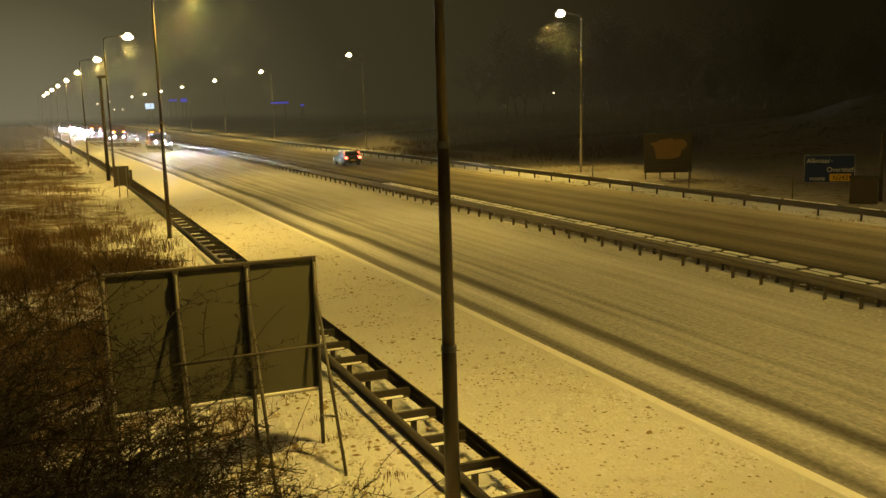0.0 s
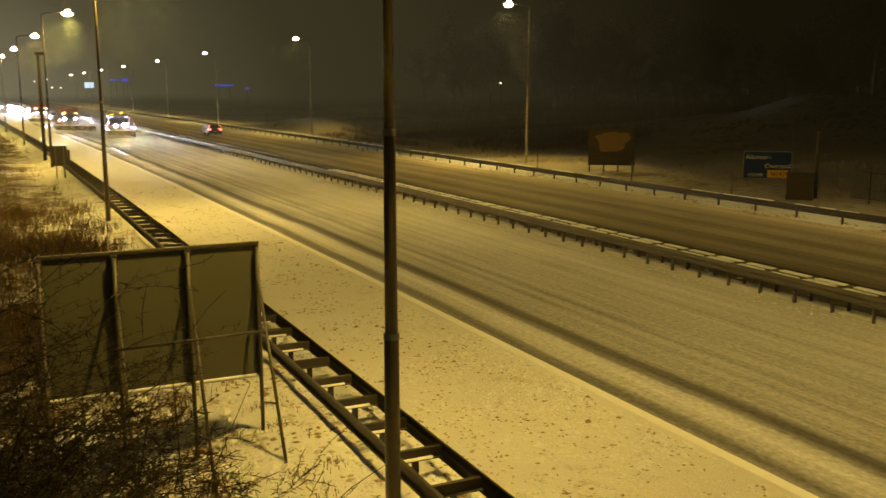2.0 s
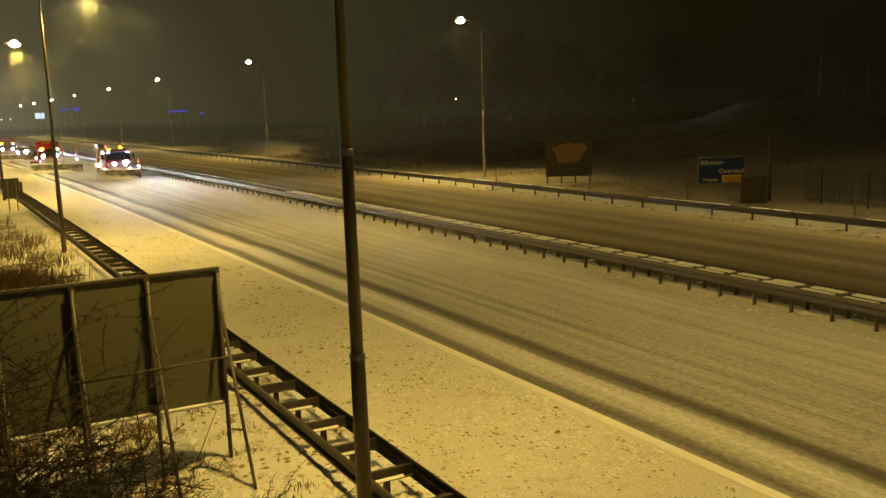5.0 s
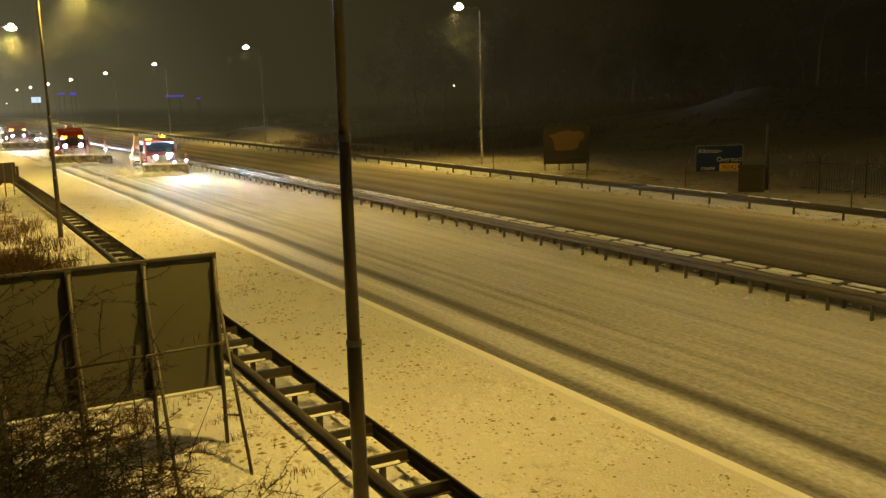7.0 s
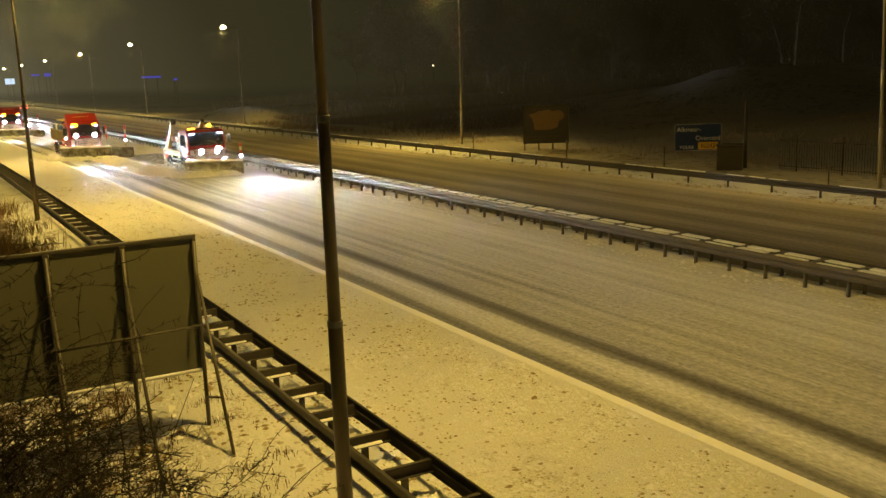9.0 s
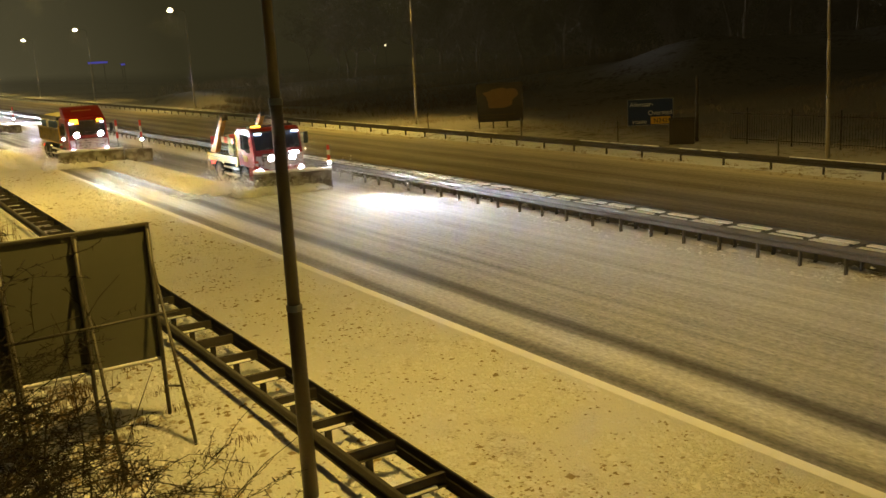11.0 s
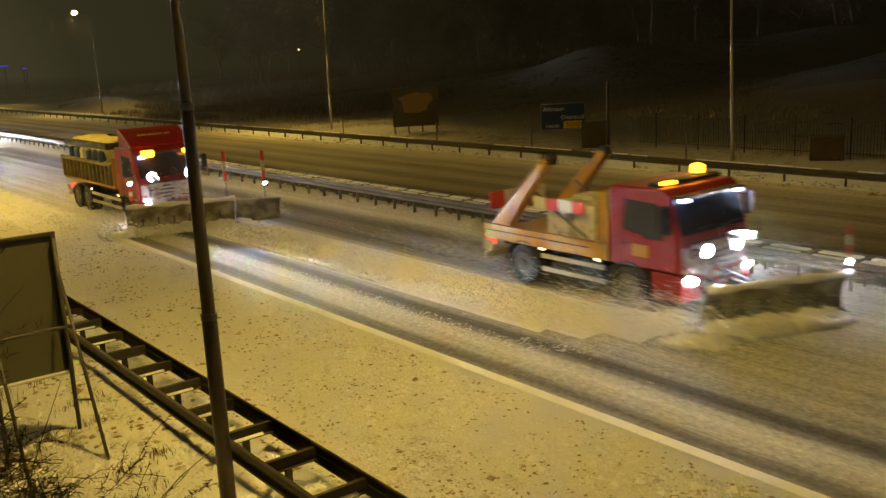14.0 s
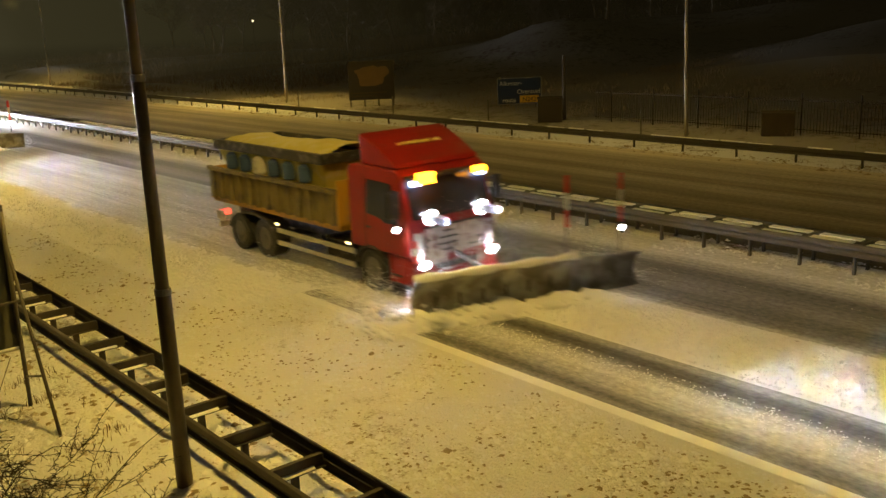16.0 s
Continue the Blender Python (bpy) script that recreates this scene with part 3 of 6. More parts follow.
# an unlit mast beside the rail
mast = thing("camera_mast", "dark unlit steel mast with a short crosspiece beside the rail", "mast", at=pose(3.1, 86, 0))
bm = bmesh.new()
tube(bm, [(0, 0, -0.2), (0, 0, 3), (0, 0, 9)], [0.16, 0.15, 0.12], 12)
# near-black colour in place of shade: this side faces away from the lamps
part("pole", bm, M_THORNUNLIT, mast, smooth=True)
part("crosspiece", boxes((-0.25, 0.45, -0.1, 0.1, 8.9, 9.15), bevel=0.03), M_THORNUNLIT, mast)


# ---- boards and signs ----
def braced_board():
    t = thing("road_sign_board", "large three-panel road sign, bare grey back, on braced steel legs", "road sign", at=pose(0, 15.7, 0))
    x_edges = [0.36, 1.50, 2.67, 3.84]
    z0, z1 = 1.0, 3.42
    for a, b in zip(x_edges, x_edges[1:]):
        bm = boxes((a + 0.035, b - 0.035, 0.0, 0.03, z0 + 0.03, z1 - 0.03), bevel=0.004)
        part("panel", bm, M_BOARD, t)
    part("top_frame", boxes((0.34, 3.86, -0.05, 0.035, z1 - 0.05, z1), bevel=0.008), M_FRAME, t)
    part("bottom_frame", boxes((0.34, 3.86, -0.05, 0.035, z0, z0 + 0.035), bevel=0.006), M_ALU, t, "pale bottom rail with snow on it")
    bm = bmesh.new()
    prism(bm, [(-0.05, z0 + 0.035), (-0.005, z0 + 0.035), (-0.008, z0 + 0.06), (-0.04, z0 + 0.055)], 0.36, 3.84)
    part("snow_lip", bm, M_CLEAN, t)
    for x in x_edges:
        wdt = 0.05 if x in (0.36, 3.84) else 0.075
        part("mullion", boxes((x - wdt, x + wdt * 0.3, -0.06, -0.002, z0 + 0.036, z1 - 0.052), bevel=0.008), M_FRAME, t)
    for x in x_edges:
        bm = bmesh.new()
        tube(bm, [(x - 0.03, -0.10, hill(x, 15.6) - 0.2), (x - 0.03, -0.10, z1 - 0.1)], 0.035, 10)
        part("post", bm, M_FRAME, t, smooth=True)
        bm = bmesh.new()
        tube(bm, [(x - 0.06, -1.75 + 0.5 * hill(x, 14), hill(x, 14) - 0.1), (x - 0.03, -0.14, 2.75)], 0.028, 10)
        part("brace", bm, M_FRAME, t, smooth=True)
        bm = bmesh.new()
        tube(bm, [(x - 0.05, -1.18, 0.86), (x - 0.03, -0.12, 0.55)], 0.018, 8)
        part("strut", bm, M_FRAME, t, smooth=True)
    bm = bmesh.new()
    tube(bm, [(1.35, -0.62, 1.93), (4.05, -0.58, 1.97)], 0.024, 10)
    part("cross_bar", bm, M_FRAME, t, smooth=True)
    return t


braced_board()


def small_board():
    t = thing("small_sign_board", "small dark sign seen from behind on two short posts", "road sign", at=pose(0, 68, 0))
    part("panel", boxes((2.88, 3.82, -0.02, 0.02, 0.95, 2.30), bevel=0.01), M_FRAME, t)
    part("side_panel", boxes((3.84, 4.02, 0.1, 0.14, 1.0, 2.02), bevel=0.01), M_FRAME, t)
    for x in (3.1, 3.62):
        bm = bmesh.new()
        tube(bm, [(x, -0.06, -0.2), (x, -0.06, 2.2)], 0.035, 8)
        part("post", bm, M_STEEL, t)
    return t


small_board()


def lettering(body, x, z, size, material, parent, y, align="LEFT"):
    c = bpy.data.curves.new("lettering", "FONT")
    c.body, c.size, c.align_x, c.extrude = body, size, align, 0.004
    c.materials.append(material)
    ob = new("lettering", c)
    ob.parent = parent
    ob.matrix_basis = pose(x, y, z, 90, 0, 0)
    return ob


def direction_sign():
    # faces the traffic that drives away; stands on the far verge
    t = thing("direction_sign", "blue direction sign, white lettering, yellow route plate, on two posts", "road sign", at=pose(45.5, 46.2, 0, 0, 0, -34))
    w, z0, z1 = 3.1, 0.15, 1.98
    part("panel", boxes((-w / 2, w / 2, 0, 0.05, z0, z1), bevel=0.02), M_SIGNBLUE, t)
    bm = boxes((-w / 2, w / 2, -0.012, 0.0, z1 - 0.05, z1 - 0.02), (-w / 2, w / 2, -0.012, 0.0, z0 + 0.02, z0 + 0.05), (-w / 2 + 0.01, -w / 2 + 0.04, -0.012, 0, z0 + 0.05, z1 - 0.05), (w / 2 - 0.04, w / 2 - 0.01, -0.012, 0, z0 + 0.05, z1 - 0.05))
    part("border", bm, M_ALU, t)
    lettering("Alkmaar-", -1.40, 1.46, 0.43, M_SIGNWHITE, t, -0.016)
    lettering("Overstad", 1.46, 0.87, 0.43, M_SIGNWHITE, t, -0.016, "RIGHT")
    lettering("route", -1.20, 0.32, 0.42, M_SIGNWHITE, t, -0.016)
    part("route_plate", boxes((0.02, 1.34, -0.016, -0.002, 0.25, 0.74), bevel=0.004), M_SIGNYELLOW, t)
    lettering("N242", 0.68, 0.34, 0.42, M_BLACK, t, -0.024, "CENTER")
    for x in (-1.3, 1.15):
        bm = bmesh.new()
        tube(bm, [(x, 0.1, -0.3), (x, 0.1, 2.05)], 0.06, 10)
        part("post", bm, M_STEEL, t)
    return t


direction_sign()


def information_board():
    t = thing("information_board", "dark information board with a tan map shape on steel legs", "sign board", at=pose(40.75, 57.0, 0, 0, 0, -34))
    w, z0, z1 = 3.35, 0.45, 3.25
    part("panel", boxes((-w / 2, w / 2, 0, 0.08, z0, z1), bevel=0.02), M_BILL, t)
    bm = boxes((-w / 2 - 0.03, -w / 2, -0.03, 0.08, z0, z1), (w / 2, w / 2 + 0.03, -0.03, 0.08, z0, z1), (-w / 2, w / 2, -0.03, 0.08, z1, z1 + 0.03))
    part("edge", bm, M_FRAME, t)
    bm = bmesh.new()
    loop = []
    for k in range(40):
        a = k / 40 * math.tau
        r = 1 + 0.10 * math.sin(3 * a + 1) + 0.08 * math.sin(5 * a) + 0.05 * math.sin(9 * a + 2)
        px, pz = 1.2 * r * math.cos(a), 0.78 * r * math.sin(a) * (1.15 if math.sin(a) < 0 and math.cos(a) < 0 else 0.95) + 0.10 * math.cos(2 * a)
        pz = max(-0.82, min(0.86, pz + 0.2 * math.sin(a) * math.cos(a)))
        loop.append((px, pz + 2.28))
    lo = [bm.verts.new((px, -0.002, pz)) for px, pz in loop]
    hi = [bm.verts.new((px, -0.014, pz)) for px, pz in loop]
    bm.faces.new(hi)
    for k in range(40):
        bm.faces.new((lo[k], lo[(k + 1) % 40], hi[(k + 1) % 40], hi[k]))
    part("map_shape", bm, M_MAP, t)
    part("caption_bar", boxes((-1.6, 1.1, -0.012, -0.002, 0.92, 1.0), (-1.6, 0.4, -0.012, -0.002, 0.72, 0.78)), M_WOOD, t)
    for x in (-1.6, -0.55, 0.5, 1.6):
        bm = bmesh.new()
        tube(bm, [(x, 0.14, -0.3), (x, 0.14, 3.0)], 0.05, 8)
        tube(bm, [(x, 1.5, -0.2), (x, 0.2, 1.6)], 0.035, 8)
        part("leg", bm, M_FRAME, t)
    return t


information_board()


def roadside_hut():
    t = thing("equipment_hut", "dark weathered timber hut with a tall post on the verge", "hut", at=pose(40.05, 38.15, 0, 0, 0, -46))
    part("body", boxes((-0.7, 0.7, -0.6, 0.6, -0.1, 1.30), bevel=0.03), M_HUT, t)
    part("lid", boxes((-0.75, 0.75, -0.65, 0.65, 1.30, 1.37), bevel=0.02), M_HUT, t)
    for i in range(6):
        part("board", boxes((-0.68 + i * 0.233, -0.47 + i * 0.233, -0.622, -0.602, 0.05, 1.26)), M_HUT, t)
    bm = bmesh.new()
    tube(bm, [(0.85, 0.75, -0.2), (0.85, 0.75, 3.7)], [0.11, 0.09], 10)
    part("post", bm, M_HUT, t)


roadside_hut()


def cabinet_by_fence():
    t = thing("roadside_cabinet", "grey roadside switch cabinet with a flat lid on the far verge", "cabinet", at=pose(41.0, 24.0, 0, 0, 0, -55))
    part("body", boxes((-0.75, 0.75, -0.3, 0.3, -0.05, 1.05), bevel=0.02), M_WOOD, t)
    part("lid", boxes((-0.8, 0.8, -0.35, 0.35, 1.05, 1.11), bevel=0.015), M_FRAME, t)
    for x in (-0.37, 0.37):
        part("door", boxes((x - 0.34, x + 0.34, -0.325, -0.303, 0.08, 1.0), bevel=0.006), M_WOOD, t)
    part("lid_cover", boxes((-0.78, 0.78, -0.33, 0.33, 1.114, 1.14), bevel=0.01), M_WOOD, t)


cabinet_by_fence()


def steel_fence():
    t = thing("steel_fence", "dark upright-bar steel fence in the snow along the far verge", "fence")
    bar = bpy.data.meshes.new("bar")
    bm = bmesh.new()
    tube(bm, [(0, 0, 0.05), (0, 0, 1.75)], 0.014, 5)
    bm.to_mesh(bar)
    # fence steel coloured near black for the dim light on it
    bar.materials.append(M_THORNUNLIT)
    y, k = 6.0, 0
    while y < 36:
        x = 41.6 + 0.02 * (36 - y)
        if k % 18 == 0:
            bm = bmesh.new()
            tube(bm, [(x, y, -0.2), (x, y, 1.95)], 0.04, 8)
            part("post", bm, M_THORNUNLIT, t)
        else:
            shared("bar", bar, t, pose(x, y, 0))
        y += 0.16
        k += 1
    for z in (0.2, 1.6):
        bm = bmesh.new()
        beam(bm, (41.6 + 0.02 * 30, 6, z), (41.6, 36, z), 0.03, 0.04)
        part("rail", bm, M_THORNUNLIT, t)


steel_fence()
for y in (30, 41.5, 50, 62):
    t = thing("marker_post", "thin dark marker post in the snow", "post", "marker posts on the far verge", at=pose(38.2 if y < 45 else 37.4, y, 0))
    bm = bmesh.new()
    tube(bm, [(0, 0, -0.2), (0, 0, 1.25)], [0.04, 0.03], 8)
    part("stake", bm, M_FRAME, t)
    part("cap", boxes((-0.05, 0.05, -0.02, 0.02, 1.0, 1.2), bevel=0.005), M_STEEL, t)


# ---- vehicles (forward is -y, the front axle at the origin) ----
def wheel_mesh(r, w):
    bm = bmesh.new()
    prof = [(r * 0.60, -w / 2), (r * 0.93, -w / 2), (r, -w / 2 + 0.03), (r, w / 2 - 0.03), (r * 0.93, w / 2), (r * 0.60, w / 2)]
    n = 28
    rings = [[bm.verts.new((x, q * math.cos(k * math.tau / n), q * math.sin(k * math.tau / n))) for q, x in prof] for k in range(n)]
    for k in range(n):
        a, b = rings[k], rings[(k + 1) % n]
        for i in range(len(prof)):
            j = (i + 1) % len(prof)
            bm.faces.new((a[i], a[j], b[j], b[i]))
    bmesh.ops.recalc_face_normals(bm, faces=bm.faces[:])
    return bm


def rim_mesh(r, w, side):
    bm = bmesh.new()
    tube(bm, [(side * (w / 2 - 0.02), 0, 0), (side * (w / 2 - 0.10), 0, 0)], [r * 0.62, r * 0.5], 24)
    tube(bm, [(side * (w / 2 - 0.11), 0, 0), (side * (w / 2 + 0.02), 0, 0)], [r * 0.24, r * 0.20], 16)
    for k in range(10):
        a = k * math.tau / 10
        y, z = r * 0.33 * math.cos(a), r * 0.33 * math.sin(a)
        tube(bm, [(side * (w / 2 - 0.1), y, z), (side * (w / 2 - 0.01), y, z)], r * 0.04, 6)
    return bm


def wheel(parent, x, y, r, w, name="wheel"):
    hub = part(name, wheel_mesh(r, w), M_TYRE, parent)
    hub.matrix_basis = pose(x, y, r)
    part("rim", rim_mesh(r, w, -1 if x < 0 else 1), M_RIM, hub)
    return hub


def lamp_disc(name, parent, x, y, z, r, material, tilt=-12, depth=0.1, hood=0.015, yaw=0):
    """A round lamp with a dark shell, its lens facing forward and a little down."""
    shell = bmesh.new()
    tube(shell, [(0, depth, 0), (0, 0.02, 0), (0, -hood, 0)], [r * 0.6, r * 1.10, r * 1.12], 16, cap=False)
    tube(shell, [(0, 0.0, 0), (0, -hood, 0)], [r * 1.03, r * 1.06], 16, cap=False)
    s = part(name, shell, M_DARK, parent)
    s.matrix_basis = pose(x, y, z, -tilt, 0, yaw)
    lens = bmesh.new()
    tube(lens, [(0, 0.005, 0), (0, -0.008, 0), (0, -0.016, 0)], [r, r * 0.96, r * 0.6], 16)
    part("lens", lens, material, s, "bright white lens")
    return s


def beam_lamp(name, parent, x, y, z, w, h, lip, material, tilt=-1, yaw=0, hood=False):
    """An added lamp that throws a headlamp's beam with a sharp cut-off: a lip below the lens and cheeks beside it keep
    the light off the near ground.
    """
    shell = boxes((-w / 2 - 0.03, w / 2 + 0.03, 0.0, 0.10, -h / 2 - 0.03, h / 2 + 0.03), (-w / 2 - 0.03, w / 2 + 0.03, -lip, 0.0, -h / 2 - 0.03, -h / 2 - 0.01), (-w / 2 - 0.03, -w / 2 - 0.01, -lip, 0.0, -h / 2 - 0.01, h / 2 + 0.03),
        (w / 2 + 0.01, w / 2 + 0.03, -lip, 0.0, -h / 2 - 0.01, h / 2 + 0.03))
    if hood:
        box(shell, -w / 2 - 0.03, w / 2 + 0.03, -lip, 0.0, h / 2 + 0.031, h / 2 + 0.045)
    s = part(name, shell, M_DARK, parent)
    s.matrix_basis = pose(x, y, z, -tilt, 0, yaw)
    part("lens", boxes((-w / 2, w / 2, -0.014, -0.002, -h / 2, h / 2)), material, s, "bright white lens")
    return s


def beacon(parent, x, y, z):
    b = bmesh.new()
    tube(b, [(0, 0, 0), (0, 0, 0.05)], [0.09, 0.085], 14)
    base = part("beacon", b, M_DARK, parent)
    base.matrix_basis = pose(x, y, z)
    d = bmesh.new()
    tube(d, [(0, 0, 0.05), (0, 0, 0.20), (0, 0, 0.25)], [0.14, 0.135, 0.07], 14)
    part("dome", d, G_AMBER, base, "glowing amber dome")


def plow(parent, x0, y0, x1, y1, height, wing=None):
    """A curved mouldboard from the trailing end (x0, y0) to the leading end (x1, y1)."""
    def board(ax, ay, bx, by, h0, h1, n=14):
        bm = bmesh.new()
        d = Vector((bx - ax, by - ay, 0)).normalized()
        nrm = Vector((d.y, -d.x, 0))                       # points forward
        prof = [(0.10, 0.03), (0.0, 0.18), (-0.05, 0.40), (-0.02, 0.65), (0.09, 0.86), (0.24, 1.0)]
        rows = []
        for i in range(n + 1):
            p = Vector((ax, ay, 0)).lerp(Vector((bx, by, 0)), i / n)
            h = h0 + (h1 - h0) * i / n
            rows.append([bm.verts.new(p + nrm * f * 1.0 + Vector((0, 0, h * z))) for f, z in prof] + [bm.verts.new(p + nrm * (f - 0.04) + Vector((0, 0, h * z + 0.01))) for f, z in reversed(prof)])
        for a, b in zip(rows, rows[1:]):
            m = len(a)
            for i in range(m):
                bm.faces.new((a[i], a[(i + 1) % m], b[(i + 1) % m], b[i]))
        bm.faces.new(rows[0])
        bm.faces.new(rows[-1][::-1])
        bmesh.ops.recalc_face_normals(bm, faces=bm.faces[:])
        return bm, d, nrm
    bm, d, nrm = board(x0, y0, x1, y1, height * 1.02, height * 0.94)
    b = part("plow_blade", bm, M_BLADE, parent, "snow-dusted plow blade", smooth=True)
    # snow on the top edge, stiffening ribs, cutting edge
    bm = bmesh.new()
    a, c = Vector((x0, y0, height * 1.02)) + nrm * 0.20, Vector((x1, y1, height * 0.94)) + nrm * 0.20
    tube(bm, [a.lerp(c, k / 12) + Vector((0, 0, 0.025 + 0.012 * math.sin(k * 2.3))) for k in range(13)], [0.080 + 0.025 * math.sin(k * 1.7) for k in range(13)], 7)
    part("snow_edge", bm, M_CLEAN, b, smooth=True)
    bm = bmesh.new()
    beam(bm, Vector((x0, y0, 0.06)) + nrm * 0.12, Vector((x1, y1, 0.06)) + nrm * 0.12, 0.12, 0.03)
    part("cutting_edge", bm, M_DARK, b)
    for k in range(1, 7):
        p = Vector((x0, y0, 0)).lerp(Vector((x1, y1, 0)), k / 7) - nrm * 0.10
        bm = boxes((-0.02, 0.02, -0.07, 0.07, 0.12, height * 0.85))
        r = part("rib", bm, M_DARK, b)
        r.matrix_basis = Matrix.Translation(p) @ Matrix.Rotation(math.atan2(d.y, d.x), 4, "Z")
    if wing:
        bm, _, _ = board(x1 + 0.03, y1, wing[0], wing[1], height * 0.92, height * 0.80, 6)
        part("plow_wing", bm, M_BLADE, parent, "dark folding wing of the plow", smooth=True)
    # push frame
    bm = bmesh.new()
    mid = (Vector((x0, y0, 0)) + Vector((x1, y1, 0))) / 2
    for s in (-0.45, 0.45):
        beam(bm, (s, -1.3, 0.62), (mid.x * 0.5 + s * 1.6, mid.y + 0.25, 0.35), 0.12, 0.12)
    beam(bm, (0, -1.35, 1.0), (mid.x * 0.6, mid.y + 0.15, 0.75), 0.09, 0.09)
    beam(bm, (-0.6, -1.42, 0.75), (0.6, -1.42, 0.75), 0.25, 0.12)
    part("push_frame", bm, M_DARK, parent)


def marker_flag(parent, x, y, z0, z1, lamp=None):
    bm = bmesh.new()
    tube(bm, [(x, y, z0), (x, y, z1)], 0.018, 6)
    f = part("marker_pole", bm, M_DARK, parent)
    h = (z1 - z0) * 0.62
    for k in range(3):
        a = z1 - h + h * k / 3
        part("marker_band", boxes((x - 0.07, x + 0.07, y - 0.03, y - 0.018, a, a + h / 3)), M_REDWHITE if k != 1 else M_WHITE, f, "red and white marker plate")
    if lamp:
        lamp_disc("marker_lamp", parent, x, y - 0.05, z1 - h - 0.12, 0.07, G_WORK, -20)


def cab(t, roof_z, deflector, back=0.80):
    poly = [(-1.40, 1.02), (-1.43, 1.45), (-1.40, 1.78), (-1.13, roof_z - 0.12), (-0.95, roof_z), (back - 0.08, roof_z), (back, roof_z - 0.1), (back, 1.02)]
    bm = bmesh.new()
    prism(bm, poly, -1.25, 1.25, 0.06)
    c = part("cab", bm, M_RED, t, "glossy red cab with grey road film")
    # windscreen follows the slope
    a = math.degrees(math.atan2(0.27, roof_z - 0.12 - 1.78))
    ws = boxes((-1.12, 1.12, -0.012, 0.012, 0.04, 0.99 * (roof_z - 1.90)), bevel=0.01)
    g = part("windscreen", ws, M_GLASS, c, "dark windscreen")
    g.matrix_basis = pose(0, -1.425, 1.80, -a, 0, 0)
    for k, (x0, x1) in enumerate(((-0.95, -0.05), (0.05, 0.95))):
        bm = bmesh.new()
        beam(bm, (x0, -0.025, 0.05), (x1, -0.025, 0.16), 0.02, 0.015)
        part("wiper", bm, M_DARK, g)
    for s in (-1, 1):
        bm = bmesh.new()
        poly = [(-1.02, 1.72), (-0.85, roof_z - 0.32), (0.05, roof_z - 0.28), (0.12, 1.86), (-0.35, 1.80), (-0.6, 1.70)]
        prism(bm, poly, s * 1.252, s * 1.262)
        part("side_window", bm, M_GLASS, c)
        part("door_seam", boxes((s * 1.251, s * 1.256, 0.16, 0.18, 1.1, roof_z - 0.2)), M_DARK, c)
        part("door_handle", boxes((s * 1.252, s * 1.275, 0.0, 0.14, 1.52, 1.56), bevel=0.004), M_DARK, c)
        # mirrors
        bm = boxes((s * 1.42, s * 1.62, -1.30, -1.18, 1.95, 2.50), bevel=0.03)
        beam(bm, (s * 1.22, -1.15, 2.45), (s * 1.5, -1.22, 2.42), 0.03, 0.03)
        beam(bm, (s * 1.22, -1.15, 2.0), (s * 1.5, -1.22, 2.02), 0.03, 0.03)
        part("mirror", bm, M_DARK, c)
        # mudguard over the front wheel
        bm = bmesh.new()
        arc = [(0.0 + 0.66 * math.cos(q), 0.52 + 0.60 * math.sin(q)) for q in [radians(10 + 16 * i) for i in range(11)]]
        inner = [(0.0 + 0.60 * math.cos(q), 0.52 + 0.54 * math.sin(q)) for q in [radians(170 - 16 * i) for i in range(11)]]
        prism(bm, arc + inner, s * 0.92, s * 1.27)
        part("mudguard", bm, M_DARK, t)
        part("step_panel", boxes((s * 0.95, s * 1.24, -1.30, -0.70, 0.42, 1.0), bevel=0.03), M_RED, t)
        part("step", boxes((s * 1.0, s * 1.26, -1.1, -0.72, 0.55, 0.60)), M_DARK, t)
    # front: grille with slats, bumper
    part("bumper", boxes((-1.25, 1.25, -1.50, -1.30, 0.38, 0.98), bevel=0.05), M_RED, t)
    part("grille", boxes((-0.85, 0.85, -1.455, -1.43, 1.05, 1.66), bevel=0.01), M_DARK, c)
    for k in range(4):
        part("grille_bar", boxes((-0.82, 0.82, -1.475, -1.45, 1.10 + 0.14 * k, 1.19 + 0.14 * k)), M_DUSTGLARE, c)
    # snow driven against the front; its pale colour also stands for lamp glare
    bm = bmesh.new()
    grid = []
    for j in range(10):
        row = []
        for i in range(25):
            x, z = -1.15 + 2.3 * i / 24, 0.62 + 0.95 * j / 9
            n = noise.noise((x * 2.2, z * 2.6, roof_z * 9)) + 0.5 * noise.noise((x * 6, z * 7, 3))
            row.append(bm.verts.new((x, (-1.515 if z < 1.0 else -1.478) + 0.02 - 0.05 * n, z)))
        grid.append(row)
    for p, q in zip(grid, grid[1:]):
        for i in range(24):
            bm.faces.new((p[i], p[i + 1], q[i + 1], q[i]))
    part("snow_crust", bm, M_DUSTGLARE, c, "pale crust for snow and lamp glare on the grille", smooth=True)
    part("sun_visor", boxes((-1.1, 1.1, -1.42, -1.12, roof_z - 0.20, roof_z - 0.14), bevel=0.02), M_DARK, c)
